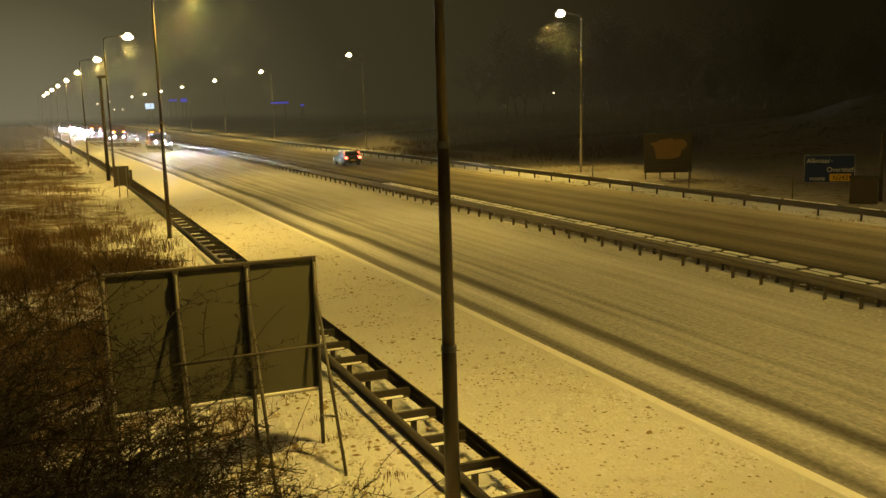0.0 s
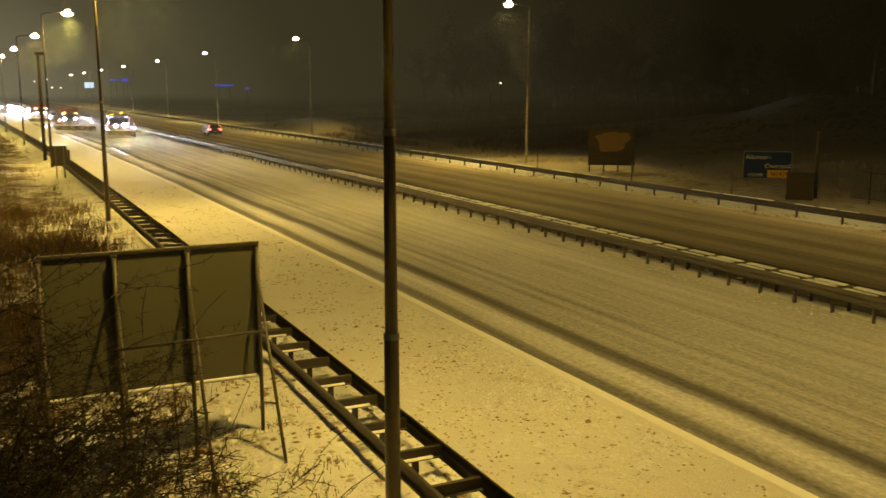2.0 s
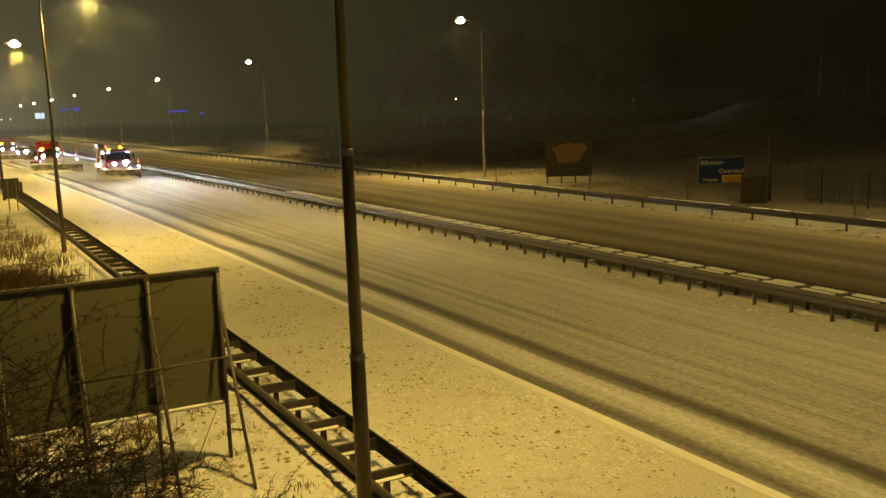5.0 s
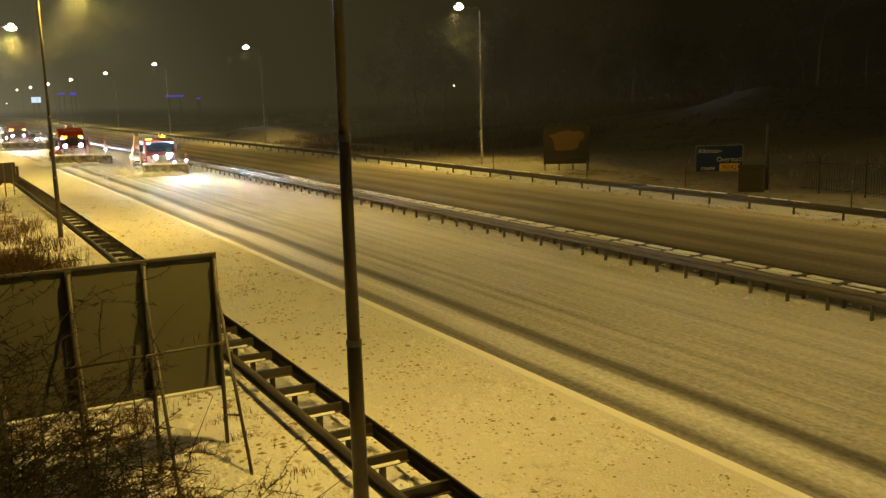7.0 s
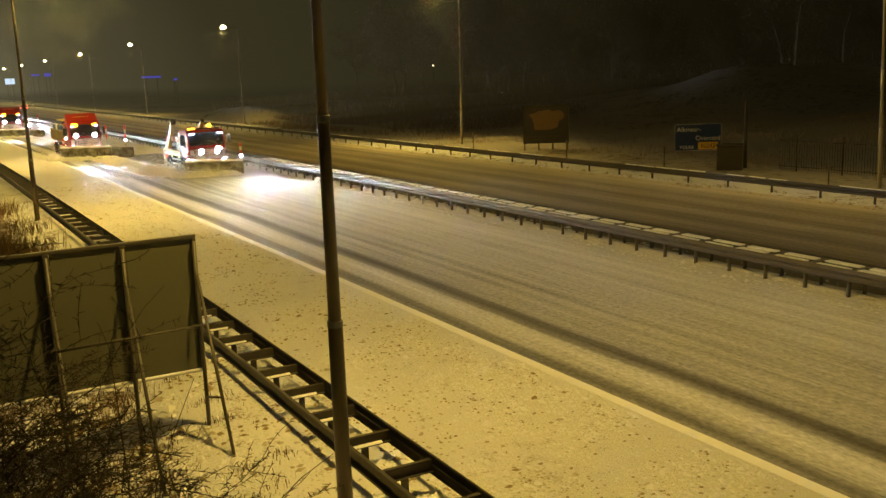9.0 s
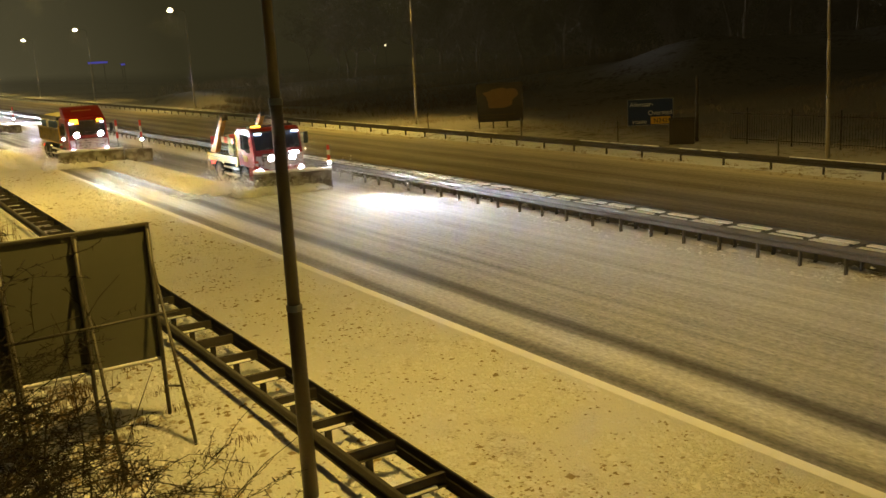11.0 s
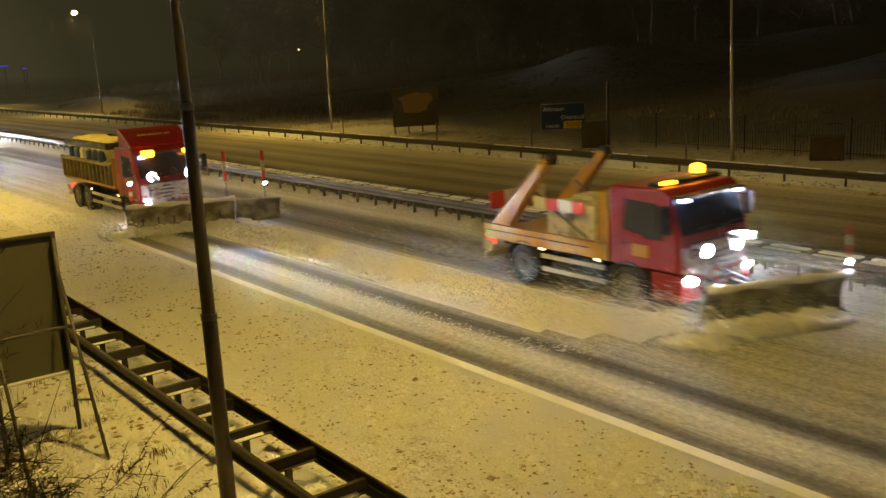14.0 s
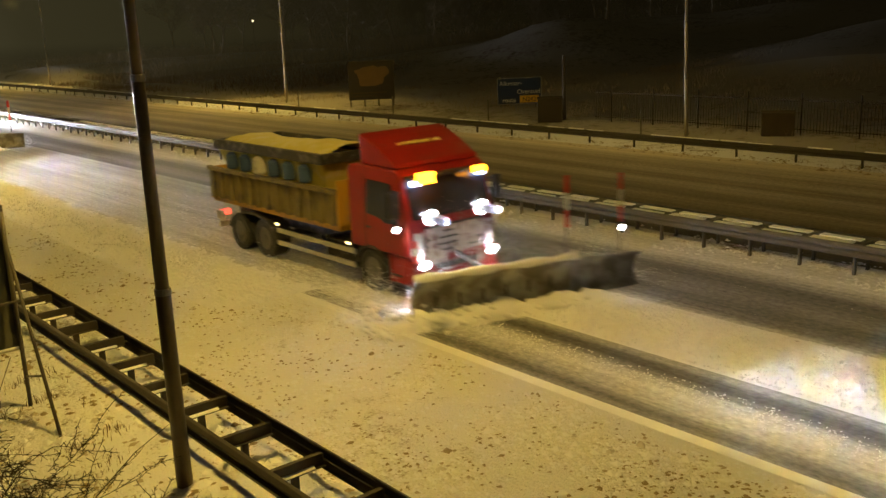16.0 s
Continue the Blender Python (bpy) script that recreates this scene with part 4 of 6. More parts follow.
    if deflector:
        bm = bmesh.new()
        prism(bm, [(-1.0, roof_z + 0.01), (-0.94, roof_z + 0.10), (-0.45, roof_z + 0.38), (0.0, roof_z + 0.60), (0.30, roof_z + 0.70), (0.36, roof_z + 0.68), (0.34, roof_z + 0.50), (0.30, roof_z + 0.01)], -1.20, 1.20, 0.05)
        d = part("roof_deflector", bm, M_RED, c, "red roof wind deflector with pale lettering strip")
        for k, (x0, x1, h) in enumerate(((-0.66, -0.56, 0.05), (-0.53, -0.42, 0.05), (-0.39, -0.30, 0.05), (-0.27, -0.15, 0.05), (-0.12, -0.03, 0.08), (0.0, 0.10, 0.05), (0.13, 0.22, 0.05), (0.25, 0.30, 0.08), (0.40, 0.50, 0.05), (0.53, 0.58, 0.08))):
            b = part("lettering_bar", boxes((x0, x1, -0.004, 0.004, -0.05, h)), M_HOPPER, d)
            b.matrix_basis = pose(0, -0.36, roof_z + 0.447, -62, 0, 0)
    else:
        part("light_bar", boxes((-1.1, 1.1, -0.75, -0.45, roof_z + 0.01, roof_z + 0.10), bevel=0.03), M_DARK, c)
    return c


def chassis(t, length, wheels_y):
    for s in (-1, 1):
        part("chassis_rail", boxes((s * 0.38, s * 0.48, -1.2, length, 0.72, 0.98)), M_DARK, t)
        y0 = 0.75
        y1 = wheels_y[0] - 0.65
        for z in (0.45, 0.78):
            part("side_guard", boxes((s * 1.17, s * 1.21, y0, y1, z, z + 0.11), bevel=0.01), M_ALU, t)
        part("fuel_tank", boxes((s * 0.6, s * 1.12, y0 + 0.1, y0 + 1.2, 0.45, 0.98), bevel=0.06), M_DARK, t)
        for y in (y0 + 0.15, y1 - 0.1):
            part("marker_light", boxes((s * 1.215, s * 1.235, y, y + 0.12, 0.98, 1.03)), G_MARK, t, "small amber marker light")
        bm = bmesh.new()
        c = sum(wheels_y) / len(wheels_y)
        span = (wheels_y[-1] - wheels_y[0]) / 2
        arc = [(c + (0.64 + span) * math.cos(q), 0.52 + 0.62 * math.sin(q)) for q in [radians(5 + 17 * i) for i in range(11)]]
        inner = [(c + (0.60 + span) * math.cos(q), 0.52 + 0.57 * math.sin(q)) for q in [radians(175 - 17 * i) for i in range(11)]]
        prism(bm, arc + inner, s * 0.72, s * 1.24)
        part("rear_mudguard", bm, M_DARK, t)
        part("tail_light", boxes((s * 0.8, s * 1.15, length - 0.02, length + 0.03, 0.78, 0.92), bevel=0.01), G_REDMARK, t, "red tail light")
        part("rear_corner", boxes((s * 1.16, s * 1.235, length - 0.35, length - 0.05, 0.70, 0.95), bevel=0.01), M_WHITE, t)
    part("rear_bumper", boxes((-1.2, 1.2, length - 0.1, length, 0.45, 0.62), bevel=0.02), M_WHITE, t)
    for y in wheels_y:
        part("axle", boxes((-0.9, 0.9, y - 0.08, y + 0.08, 0.44, 0.60)), M_DARK, t)


def snow_plume(t, centre, spread, count, size, drift):
    """Loose snow thrown up by the blade, and flakes added for lamp glow: many small flakes in one piece."""
    rnd = random.Random(len(t.name) + count)
    vs, fs = [], []
    for k in range(count):
        u = abs(rnd.gauss(0, 1))
        p = Vector(centre) + Vector((rnd.gauss(0, spread[0]), rnd.gauss(0, spread[1]), abs(rnd.gauss(0, spread[2])))) + Vector(drift) * u
        p.z = max(0.02, p.z)
        s = size * rnd.uniform(0.4, 1.4)
        a = Vector((rnd.gauss(0, 1), rnd.gauss(0, 1), rnd.gauss(0, 1))).normalized() * s
        b = Vector((rnd.gauss(0, 1), rnd.gauss(0, 1), rnd.gauss(0, 1))).normalized() * s
        i = len(vs)
        vs += [p, p + a, p + b]
        fs.append((i, i + 1, i + 2))
    me = bpy.data.meshes.new("snow_plume")
    me.from_pydata(vs, [], fs)
    me.materials.append(M_SPRAY)
    ob = new("snow_plume", me)
    ob.parent = t
    return tagged(ob, "powder snow at the blade and flakes added for lamp glow", kind="stuff")


def lamp_glow_flakes(t, places):
    """Fine flakes added before each lamp catch its light in place of bloom."""
    for k, (x, y, z) in enumerate(places):
        snow_plume(t, (x, y - 0.35, z - 0.14), (0.24, 0.22, 0.22), 900 + k, 0.008, (0, -0.12, 0.02))


def snow_wave(t, x0, y0, x1, y1, h):
    """The roll of snow that the blade pushes ahead of it."""
    bm = bmesh.new()
    n = 40
    a, b = Vector((x0, y0, 0)), Vector((x1, y1, 0))
    d = (b - a).normalized()
    nrm = Vector((d.y, -d.x, 0))
    rows = []
    for i in range(n + 1):
        u = i / n
        p = a.lerp(b, u)
        k = h * (1.0 - 0.45 * u) * min(1.0, 0.25 + 6 * u) * min(1.0, 8 * (1 - u) + 0.1)
        ring = []
        for j in range(9):
            q = math.pi * j / 8
            r = k * (0.85 + 0.55 * noise.noise((i * 0.35, j * 0.5, x0)) + 0.35 * noise.noise((i * 1.1, j * 1.3, y0)))
            ring.append(bm.verts.new(p + nrm * (0.25 + 1.5 * r * math.cos(q)) + d * 0.15 * noise.noise((i * 0.9, j, 4)) + Vector((0, 0, r * math.sin(q) - 0.01))))
        rows.append(ring)
    for r, s in zip(rows, rows[1:]):
        for j in range(8):
            bm.faces.new((r[j], r[j + 1], s[j + 1], s[j]))
    bmesh.ops.recalc_face_normals(bm, faces=bm.faces[:])
    rnd = random.Random(7)
    for k in range(160):                                   # broken lumps that tumble along it
        u = rnd.random() ** 1.5
        r = rnd.uniform(0.03, 0.09)
        c = a.lerp(b, u) + nrm * rnd.gauss(0.3, 0.35 * (1.2 - u)) + Vector((0, 0, abs(rnd.gauss(0, h * 0.6 * (1.1 - u)))))
        for v in bmesh.ops.create_icosphere(bm, subdivisions=1, radius=r)["verts"]:
            v.co = Vector((v.co.x * 1.2, v.co.y * 1.3, v.co.z * 0.8)) + c
    return part("snow_roll", bm, M_CLEAN, t, "snow rolling off the blade", smooth=True)


def skip_loader_truck():
    t = thing("snowplow_skip_truck", "red snowplow truck with yellow skip-loader frame and raised arms", "truck", "snowplow trucks")
    cab(t, 2.83, False, 0.56)
    chassis(t, 5.1, (3.5,))
    wheels = [wheel(t, s * 1.08, 0, 0.52, 0.30) for s in (-1, 1)] + [wheel(t, s * 0.98, 3.5, 0.52, 0.52) for s in (-1, 1)]
    part("deck", boxes((-1.2, 1.2, 0.64, 5.0, 1.08, 1.22), bevel=0.02), M_YELLOW, t, "yellow loader deck")
    for s in (-1, 1):
        part("deck_side", boxes((s * 1.13, s * 1.24, 0.64, 5.05, 1.04, 1.42), bevel=0.02), M_YELLOW, t)
        part("deck_groove", boxes((s * 1.238, s * 1.247, 1.2, 4.9, 1.25, 1.28)), M_DARK, t)
        part("front_column", boxes((s * 0.86, s * 1.16, 0.64, 0.96, 1.42, 2.62), bevel=0.03), M_YELLOW, t)
        bm = bmesh.new()
        prism(bm, [(4.85, 1.42), (4.1, 1.42), (3.3, 2.40), (2.62, 3.18), (2.82, 3.28), (3.68, 2.50)], s * 0.88, s * 1.14, 0.025)
        arm = part("loader_arm", bm, M_YELLOW, t, "raised yellow loader arm")
        part("arm_tip", boxes((s * 0.90, s * 1.12, 2.59, 2.85, 3.15, 3.36), bevel=0.05), M_DARK, arm)
        bm = bmesh.new()
        tube(bm, [(s * 0.78, 1.6, 1.35), (s * 0.80, 3.0, 2.1)], 0.07, 10)
        tube(bm, [(s * 0.80, 2.9, 2.05), (s * 0.82, 3.6, 2.4)], 0.04, 10)
        part("ram", bm, M_STEEL, arm)
    part("cross_beam", boxes((-0.85, 0.85, 0.70, 0.90, 2.45, 2.60), bevel=0.02), M_YELLOW, t)
    # the load: ballast bags and striped barrier boards
    for k, (x, y, w, l, h) in enumerate(((-0.45, 1.75, 0.75, 0.75, 0.95), (0.45, 1.75, 0.75, 0.8, 0.9), (-0.45, 2.62, 0.8, 0.78, 0.92), (0.42, 2.62, 0.75, 0.8, 0.98))):
        part("ballast_bag", boxes((x - w / 2, x + w / 2, y - l / 2, y + l / 2, 1.225, 1.225 + h), bevel=0.13), M_WHITE, t, "pale ballast bag")
    for k, y in enumerate((1.5, 1.95, 2.4, 2.85)):
        part("barrier_stripe", boxes((-1.06, -1.03, y, y + 0.42, 1.98, 2.28), bevel=0.005), M_REDWHITE if k % 2 == 0 else M_WHITE, t, "red and white barrier board")
    for k, x in enumerate((-1.0, -0.5, 0.0, 0.5)):
        part("rear_board", boxes((x, x + 0.5, 4.98, 5.03, 1.75, 2.2), bevel=0.005), M_REDWHITE if k % 2 == 0 else M_WHITE, t, "red and white rear board")
    part("door_emblem", boxes((-1.275, -1.252, -0.62, -0.15, 1.28, 1.56), bevel=0.004), M_YELLOW, t)
    lamp_disc("headlamp", t, -0.45, -1.56, 1.44, 0.15, G_WORK, -9)
    lamp_disc("headlamp", t, 0.62, -1.56, 1.44, 0.15, G_WORK, -9)
    # two extra lamps, added to throw the headlamp's beam on the road
    for x in (0.52, 0.74):
        beam_lamp("driving_lamp", t, x, -1.56, 1.63, 0.14, 0.08, 0.28, G_HEAD, -1, 5)
    lamp_disc("fog_lamp", t, -1.02, -1.56, 0.86, 0.13, G_FOG, -22, yaw=-28)
    lamp_disc("fog_lamp", t, 1.02, -1.56, 0.88, 0.12, G_WORK, -30)
    for s in (-1, 1):
        part("roof_lamp", boxes((s * 0.80, s * 1.08, -1.36, -1.30, 2.57, 2.65), bevel=0.01), G_STROBE, t, "small blue-white roof lamp")
    beacon(t, 0.45, -0.6, 2.94)
    part("amber_strip", boxes((-1.0, -0.55, -0.78, -0.74, 2.87, 2.94)), G_AMBER, t)
    lamp_glow_flakes(t, [(-0.45, -1.56, 1.44), (-1.02, -1.56, 0.9), (1.02, -1.56, 0.9)])
    plow(t, -1.75, -2.4, 1.62, -3.55, 0.95)
    marker_flag(t, 1.45, -3.7, 0.9, 2.0, True)
    marker_flag(t, -1.6, -2.6, 0.95, 1.5, True)
    snow_wave(t, -2.7, -2.2, 1.6, -3.7, 0.44)
    snow_plume(t, (-0.4, -3.3, 0.05), (1.1, 0.5, 0.28), 7000, 0.03, (-0.3, 0.3, 0.1))
    snow_plume(t, (-2.3, -2.1, 0.05), (0.8, 1.1, 0.32), 9000, 0.036, (-0.35, 1.2, 0.16))
    snow_plume(t, (2.6, -3.2, 0.05), (0.35, 0.7, 0.3), 4000, 0.03, (0.1, 0.6, 0.1))
    # flakes added before the cab front to spread the lamps' glare
    snow_plume(t, (0.3, -2.3, 0.8), (0.8, 0.5, 0.5), 12000, 0.014, (0, -0.4, 0.1))
    snow_plume(t, (-0.4, 4.5, 0.05), (1.0, 2.0, 0.25), 3500, 0.026, (0, 1.8, 0.10))
    return t, wheels


def gritter_truck(name, label, beam):
    t = thing(name, label, "truck", "snowplow trucks")
    cab(t, 2.92, True)
    chassis(t, 7.6, (4.9, 6.25))
    wheels = [wheel(t, s * 1.08, 0, 0.52, 0.30) for s in (-1, 1)] + [wheel(t, s * 0.98, y, 0.52, 0.52) for y in (4.9, 6.25) for s in (-1, 1)]
    bed = part("tipper_floor", boxes((-1.2, 1.2, 1.3, 7.7, 1.22, 1.36), bevel=0.02), M_YELLOW, t, "yellow tipper body")
    for s in (-1, 1):
        part("tipper_side", boxes((s * 1.14, s * 1.20, 1.3, 7.7, 1.36, 2.12), bevel=0.01), M_GRIMY, bed)
        part("top_rail", boxes((s * 1.18, s * 1.30, 1.25, 7.75, 2.125, 2.22), bevel=0.02), M_GRIMY, bed)
        for k in range(13):
            y = 1.42 + k * 0.505
            part("side_rib", boxes((s * 1.202, s * 1.29, y, y + 0.16, 1.36, 2.12), bevel=0.015), M_GRIMY, bed)
    part("headboard", boxes((-1.25, 1.25, 1.24, 1.30, 1.36, 2.45), bevel=0.01), M_YELLOW, bed)
    part("tailgate", boxes((-1.25, 1.25, 7.7, 7.76, 1.30, 2.2), bevel=0.01), M_YELLOW, bed)
    # the spreader standing in the body
    bm = bmesh.new()
    lo = [(-0.55, 2.6), (0.55, 2.6), (0.55, 7.2), (-0.55, 7.2)]
    hi = [(-1.02, 2.15), (1.02, 2.15), (1.02, 7.55), (-1.02, 7.55)]
    a = [bm.verts.new((x, y, 1.5)) for x, y in lo]
    b = [bm.verts.new((x, y, 2.72)) for x, y in hi]
    for i in range(4):
        bm.faces.new((a[i], a[(i + 1) % 4], b[(i + 1) % 4], b[i]))
    bm.faces.new(a[::-1])
    hop = part("salt_hopper", bm, M_HOPPER, t, "yellow salt hopper")
    bm = boxes((-1.12, -0.98, 2.1, 7.6, 2.72, 2.98), (0.98, 1.12, 2.1, 7.6, 2.72, 2.98), (-1.12, 1.12, 7.5, 7.64, 2.72, 2.98), (-1.12, 1.12, 2.06, 2.2, 2.72, 2.98), bevel=0.02)
    part("hopper_rim", bm, M_DARK, hop, "black hopper rim")
    bm = bmesh.new()
    nx, ny = 8, 16
    grid = []
    for j in range(ny + 1):
        row = []
        for i in range(nx + 1):
            u, v = i / nx * 2 - 1, j / ny
            z = 2.84 + 0.30 * (1 - abs(u) ** 2.5) * (0.75 + 0.25 * math.sin(v * 5 + 1)) + 0.06 * noise.noise((u * 2, v * 8, 2))
            row.append(bm.verts.new((u * 0.97, 2.2 + v * 5.3, z)))
        grid.append(row)
    for r, s in zip(grid, grid[1:]):
        for i in range(nx):
            bm.faces.new((r[i], r[i + 1], s[i + 1], s[i]))
    part("salt_cover", bm, M_HOPPER, hop, "bulging yellow cover over the salt", smooth=True)
    for s in (-1, 1):
        for k in range(6):
            y = 3.0 + k * 0.75
            bm = bmesh.new()
            tube(bm, [(s * 1.02, y, 2.2), (s * 1.02, y, 2.25), (s * 1.02, y, 2.6), (s * 1.02, y, 2.66)], [0.12, 0.17, 0.17, 0.1], 10)
            part("brine_tank", bm, M_WHITE if k == 3 else M_BLUETANK, t, "small brine tank")
    for x in (-0.74, 0.74):
        lamp_disc("headlamp", t, x, -1.56, 1.88, 0.17, G_WORK, -12)
        # extra lamp set into the headlamp, added to throw its beam
        beam_lamp("driving_lamp", t, x, -1.62, 1.88, 0.13, 0.08, 0.46, beam, -6.5 if x < 0 else -4, 2 if x < 0 else 9, True)
        lamp_disc("fog_lamp", t, x * 1.35, -1.60, 0.86, 0.13, G_WORK, -35)
    lamp_disc("side_lamp", t, -1.50, -1.30, 1.70, 0.08, G_WORK, -30)
    for s in (-1, 1):
        part("roof_lamp", boxes((s * 0.82, s * 1.06, -1.36, -1.30, 2.58, 2.66), bevel=0.01), G_STROBE, t, "small blue-white roof lamp")
        part("amber_strip", boxes((s * 0.60, s * 0.96, -1.52, -1.43, 2.66, 2.82), bevel=0.04), G_AMBER, t, "glowing amber flasher")
    lamp_glow_flakes(t, [(-1.0, -1.6, 0.9), (1.0, -1.6, 0.9)])
    plow(t, -2.25, -2.7, 1.5, -3.6, 1.02, (3.2, -3.95))
    marker_flag(t, 1.2, -3.7, 0.95, 2.75)
    marker_flag(t, 2.6, -4.0, 0.9, 2.65, True)
    marker_flag(t, -1.9, -2.4, 0.95, 1.7)
    snow_wave(t, -3.0, -2.0, 2.4, -4.2, 0.38)
    snow_plume(t, (-2.5, -1.9, 0.05), (0.7, 1.1, 0.26), 8000, 0.036, (-0.4, 1.4, 0.14))
    snow_plume(t, (3.3, -3.2, 0.05), (0.25, 0.6, 0.2), 2200, 0.028, (0.1, 0.7, 0.06))
    # more added flakes, lit by the lamps for a glow at the front
    snow_plume(t, (0.2, -2.3, 0.8), (0.8, 0.5, 0.5), 9000, 0.013, (0, -0.4, 0.1))
    snow_plume(t, (0, 7.5, 0.05), (1.1, 2.2, 0.25), 3500, 0.026, (0, 2.0, 0.10))
    return t, wheels


def passenger_car(name, label, paint, oncoming):
    """A hatchback; forward is -y, origin on the ground between the axles."""
    t = thing(name, label, "car", "cars")
    bm = bmesh.new()
    prism(bm, [(-2.05, 0.30), (-2.12, 0.55), (-2.0, 0.78), (-1.1, 0.96), (1.6, 1.02), (1.98, 0.95), (2.05, 0.60), (1.95, 0.30)], -0.88, 0.88, 0.08)
    body = part("body", bm, paint, t)
    bm = bmesh.new()
    prism(bm, [(-1.15, 0.94), (-0.35, 1.44), (0.9, 1.50), (1.45, 1.42), (1.9, 0.98)], -0.74, 0.74, 0.07)
    part("roof", bm, paint, t)
    for s in (-1, 1):
        bm = bmesh.new()
        prism(bm, [(-0.75, 1.0), (-0.25, 1.36), (0.95, 1.41), (1.45, 1.02)], s * 0.742, s * 0.75)
        part("side_window", bm, M_GLASS, t)
        if oncoming:
            lamp_disc("headlamp", t, s * 0.64, -2.13, 0.66, 0.12, G_CAR, -3)
        else:
            part("headlamp", boxes((s * 0.52, s * 0.78, -2.125, -2.08, 0.6, 0.72)), G_LOW, t)
        part("tail_lamp", boxes((s * 0.58, s * 0.84, 1.98, 2.06, 0.72, 0.92), bevel=0.02), G_TAIL, t, "red tail lamp")
        part("high_lamp", boxes((s * 0.60, s * 0.78, 1.50, 1.56, 1.20, 1.34), bevel=0.01), G_TAIL, t)
        for y in (-1.3, 1.25):
            wheel(t, s * 0.78, y, 0.31, 0.2)
    bm = bmesh.new()
    prism(bm, [(-1.17, 1.0), (-0.42, 1.40), (-0.41, 1.42), (-1.19, 1.01)], -0.66, 0.66)
    part("windscreen", bm, M_GLASS, t)
    bm = bmesh.new()
    prism(bm, [(1.50, 1.40), (1.84, 1.06), (1.86, 1.07), (1.52, 1.41)], -0.62, 0.62)
    part("rear_window", bm, M_GLASS, t)
    part("plate_bar", boxes((-0.26, 0.26, 2.045, 2.065, 0.50, 0.62)), M_SIGNYELLOW, t)
    part("bumper", boxes((-0.86, 0.86, 1.98, 2.10, 0.30, 0.5), bevel=0.04), M_DARK, t)
    return t


truck_a, wheels_a = skip_loader_truck()
truck_b, wheels_b = gritter_truck("snowplow_gritter_truck", "red gritter truck with ribbed yellow tipper body and wide plow", G_DIM)
truck_c, wheels_c = gritter_truck("following_gritter_truck", "third red gritter truck with bright headlamps following behind", G_MID)
leaving_car = passenger_car("leaving_car", "dark hatchback with lit red tail lamps driving away", M_CARDARK, False)
queue = []
for k in range(9):
    queue.append(passenger_car("oncoming_car", "car with dazzling headlamps in the queue behind the plows", M_CARGREY, True) if k == 0 else copy_thing(queue[0], Matrix()))


# ---- snow that the plows move ----
def windrow_mesh(length, width, seed, height=0.20, lumps=700, strewn=0):
    """A ridge of broken, lumpy snow, with loose lumps on it."""
    bm = bmesh.new()
    nx, ny = 30, int(length * 10)
    rows = []
    for j in range(ny + 1):
        row = []
        for i in range(nx + 1):
            u = i / nx
            x, y = (u - 0.5) * width, (j / ny - 0.5) * length
            e = math.sin(math.pi * u) ** 0.8
            h = height * e * (0.55 + 0.5 * noise.noise((x * 2.2, (y + seed) * 2.2, 5)) + 0.5 * noise.noise((x * 7, (y + seed) * 6, 9)) + 0.25 * noise.noise((x * 17, (y + seed) * 15, 2)))
            row.append(bm.verts.new((x, y, max(-0.01, h))))
        rows.append(row)
    for r, s in zip(rows, rows[1:]):
        for i in range(nx):
            bm.faces.new((r[i], r[i + 1], s[i + 1], s[i]))
    rnd = random.Random(seed)
    octa = [(1, 0, 0), (-1, 0, 0), (0, 1, 0), (0, -1, 0), (0, 0, 1), (0, 0, -0.6)]
    for k in range(int(length * (lumps + strewn))):
        x, y = max(-0.46, min(0.46, rnd.gauss(0, 0.22))) * width, rnd.uniform(-0.5, 0.5) * length
        if k >= int(length * lumps):                       # crumbs strewn over the snow between the wheel tracks
            x = -2.30 + max(-0.4, min(0.4, rnd.gauss(0, 0.2)))
        r, a = rnd.uniform(0.012, 0.034) * (1.6 if rnd.random() < 0.1 else 1), rnd.uniform(0, math.tau)
        if k >= int(length * lumps):
            r *= 0.5
        z = height * 0.5 * math.exp(-(x / width * 3) ** 2) + r * 0.15
        vs = []
        for ox, oy, oz in octa:
            j = rnd.uniform(0.6, 1.3) * r
            px, py = ox * j * 1.6, oy * j * 1.1
            vs.append(bm.verts.new((x + px * math.cos(a) - py * math.sin(a), y + px * math.sin(a) + py * math.cos(a), z + oz * j * 0.9)))
        for p, q, w in ((0, 2, 4), (2, 1, 4), (1, 3, 4), (3, 0, 4), (2, 0, 5), (1, 2, 5), (3, 1, 5), (0, 3, 5)):
            bm.faces.new((vs[p], vs[q], vs[w]))
    return bm


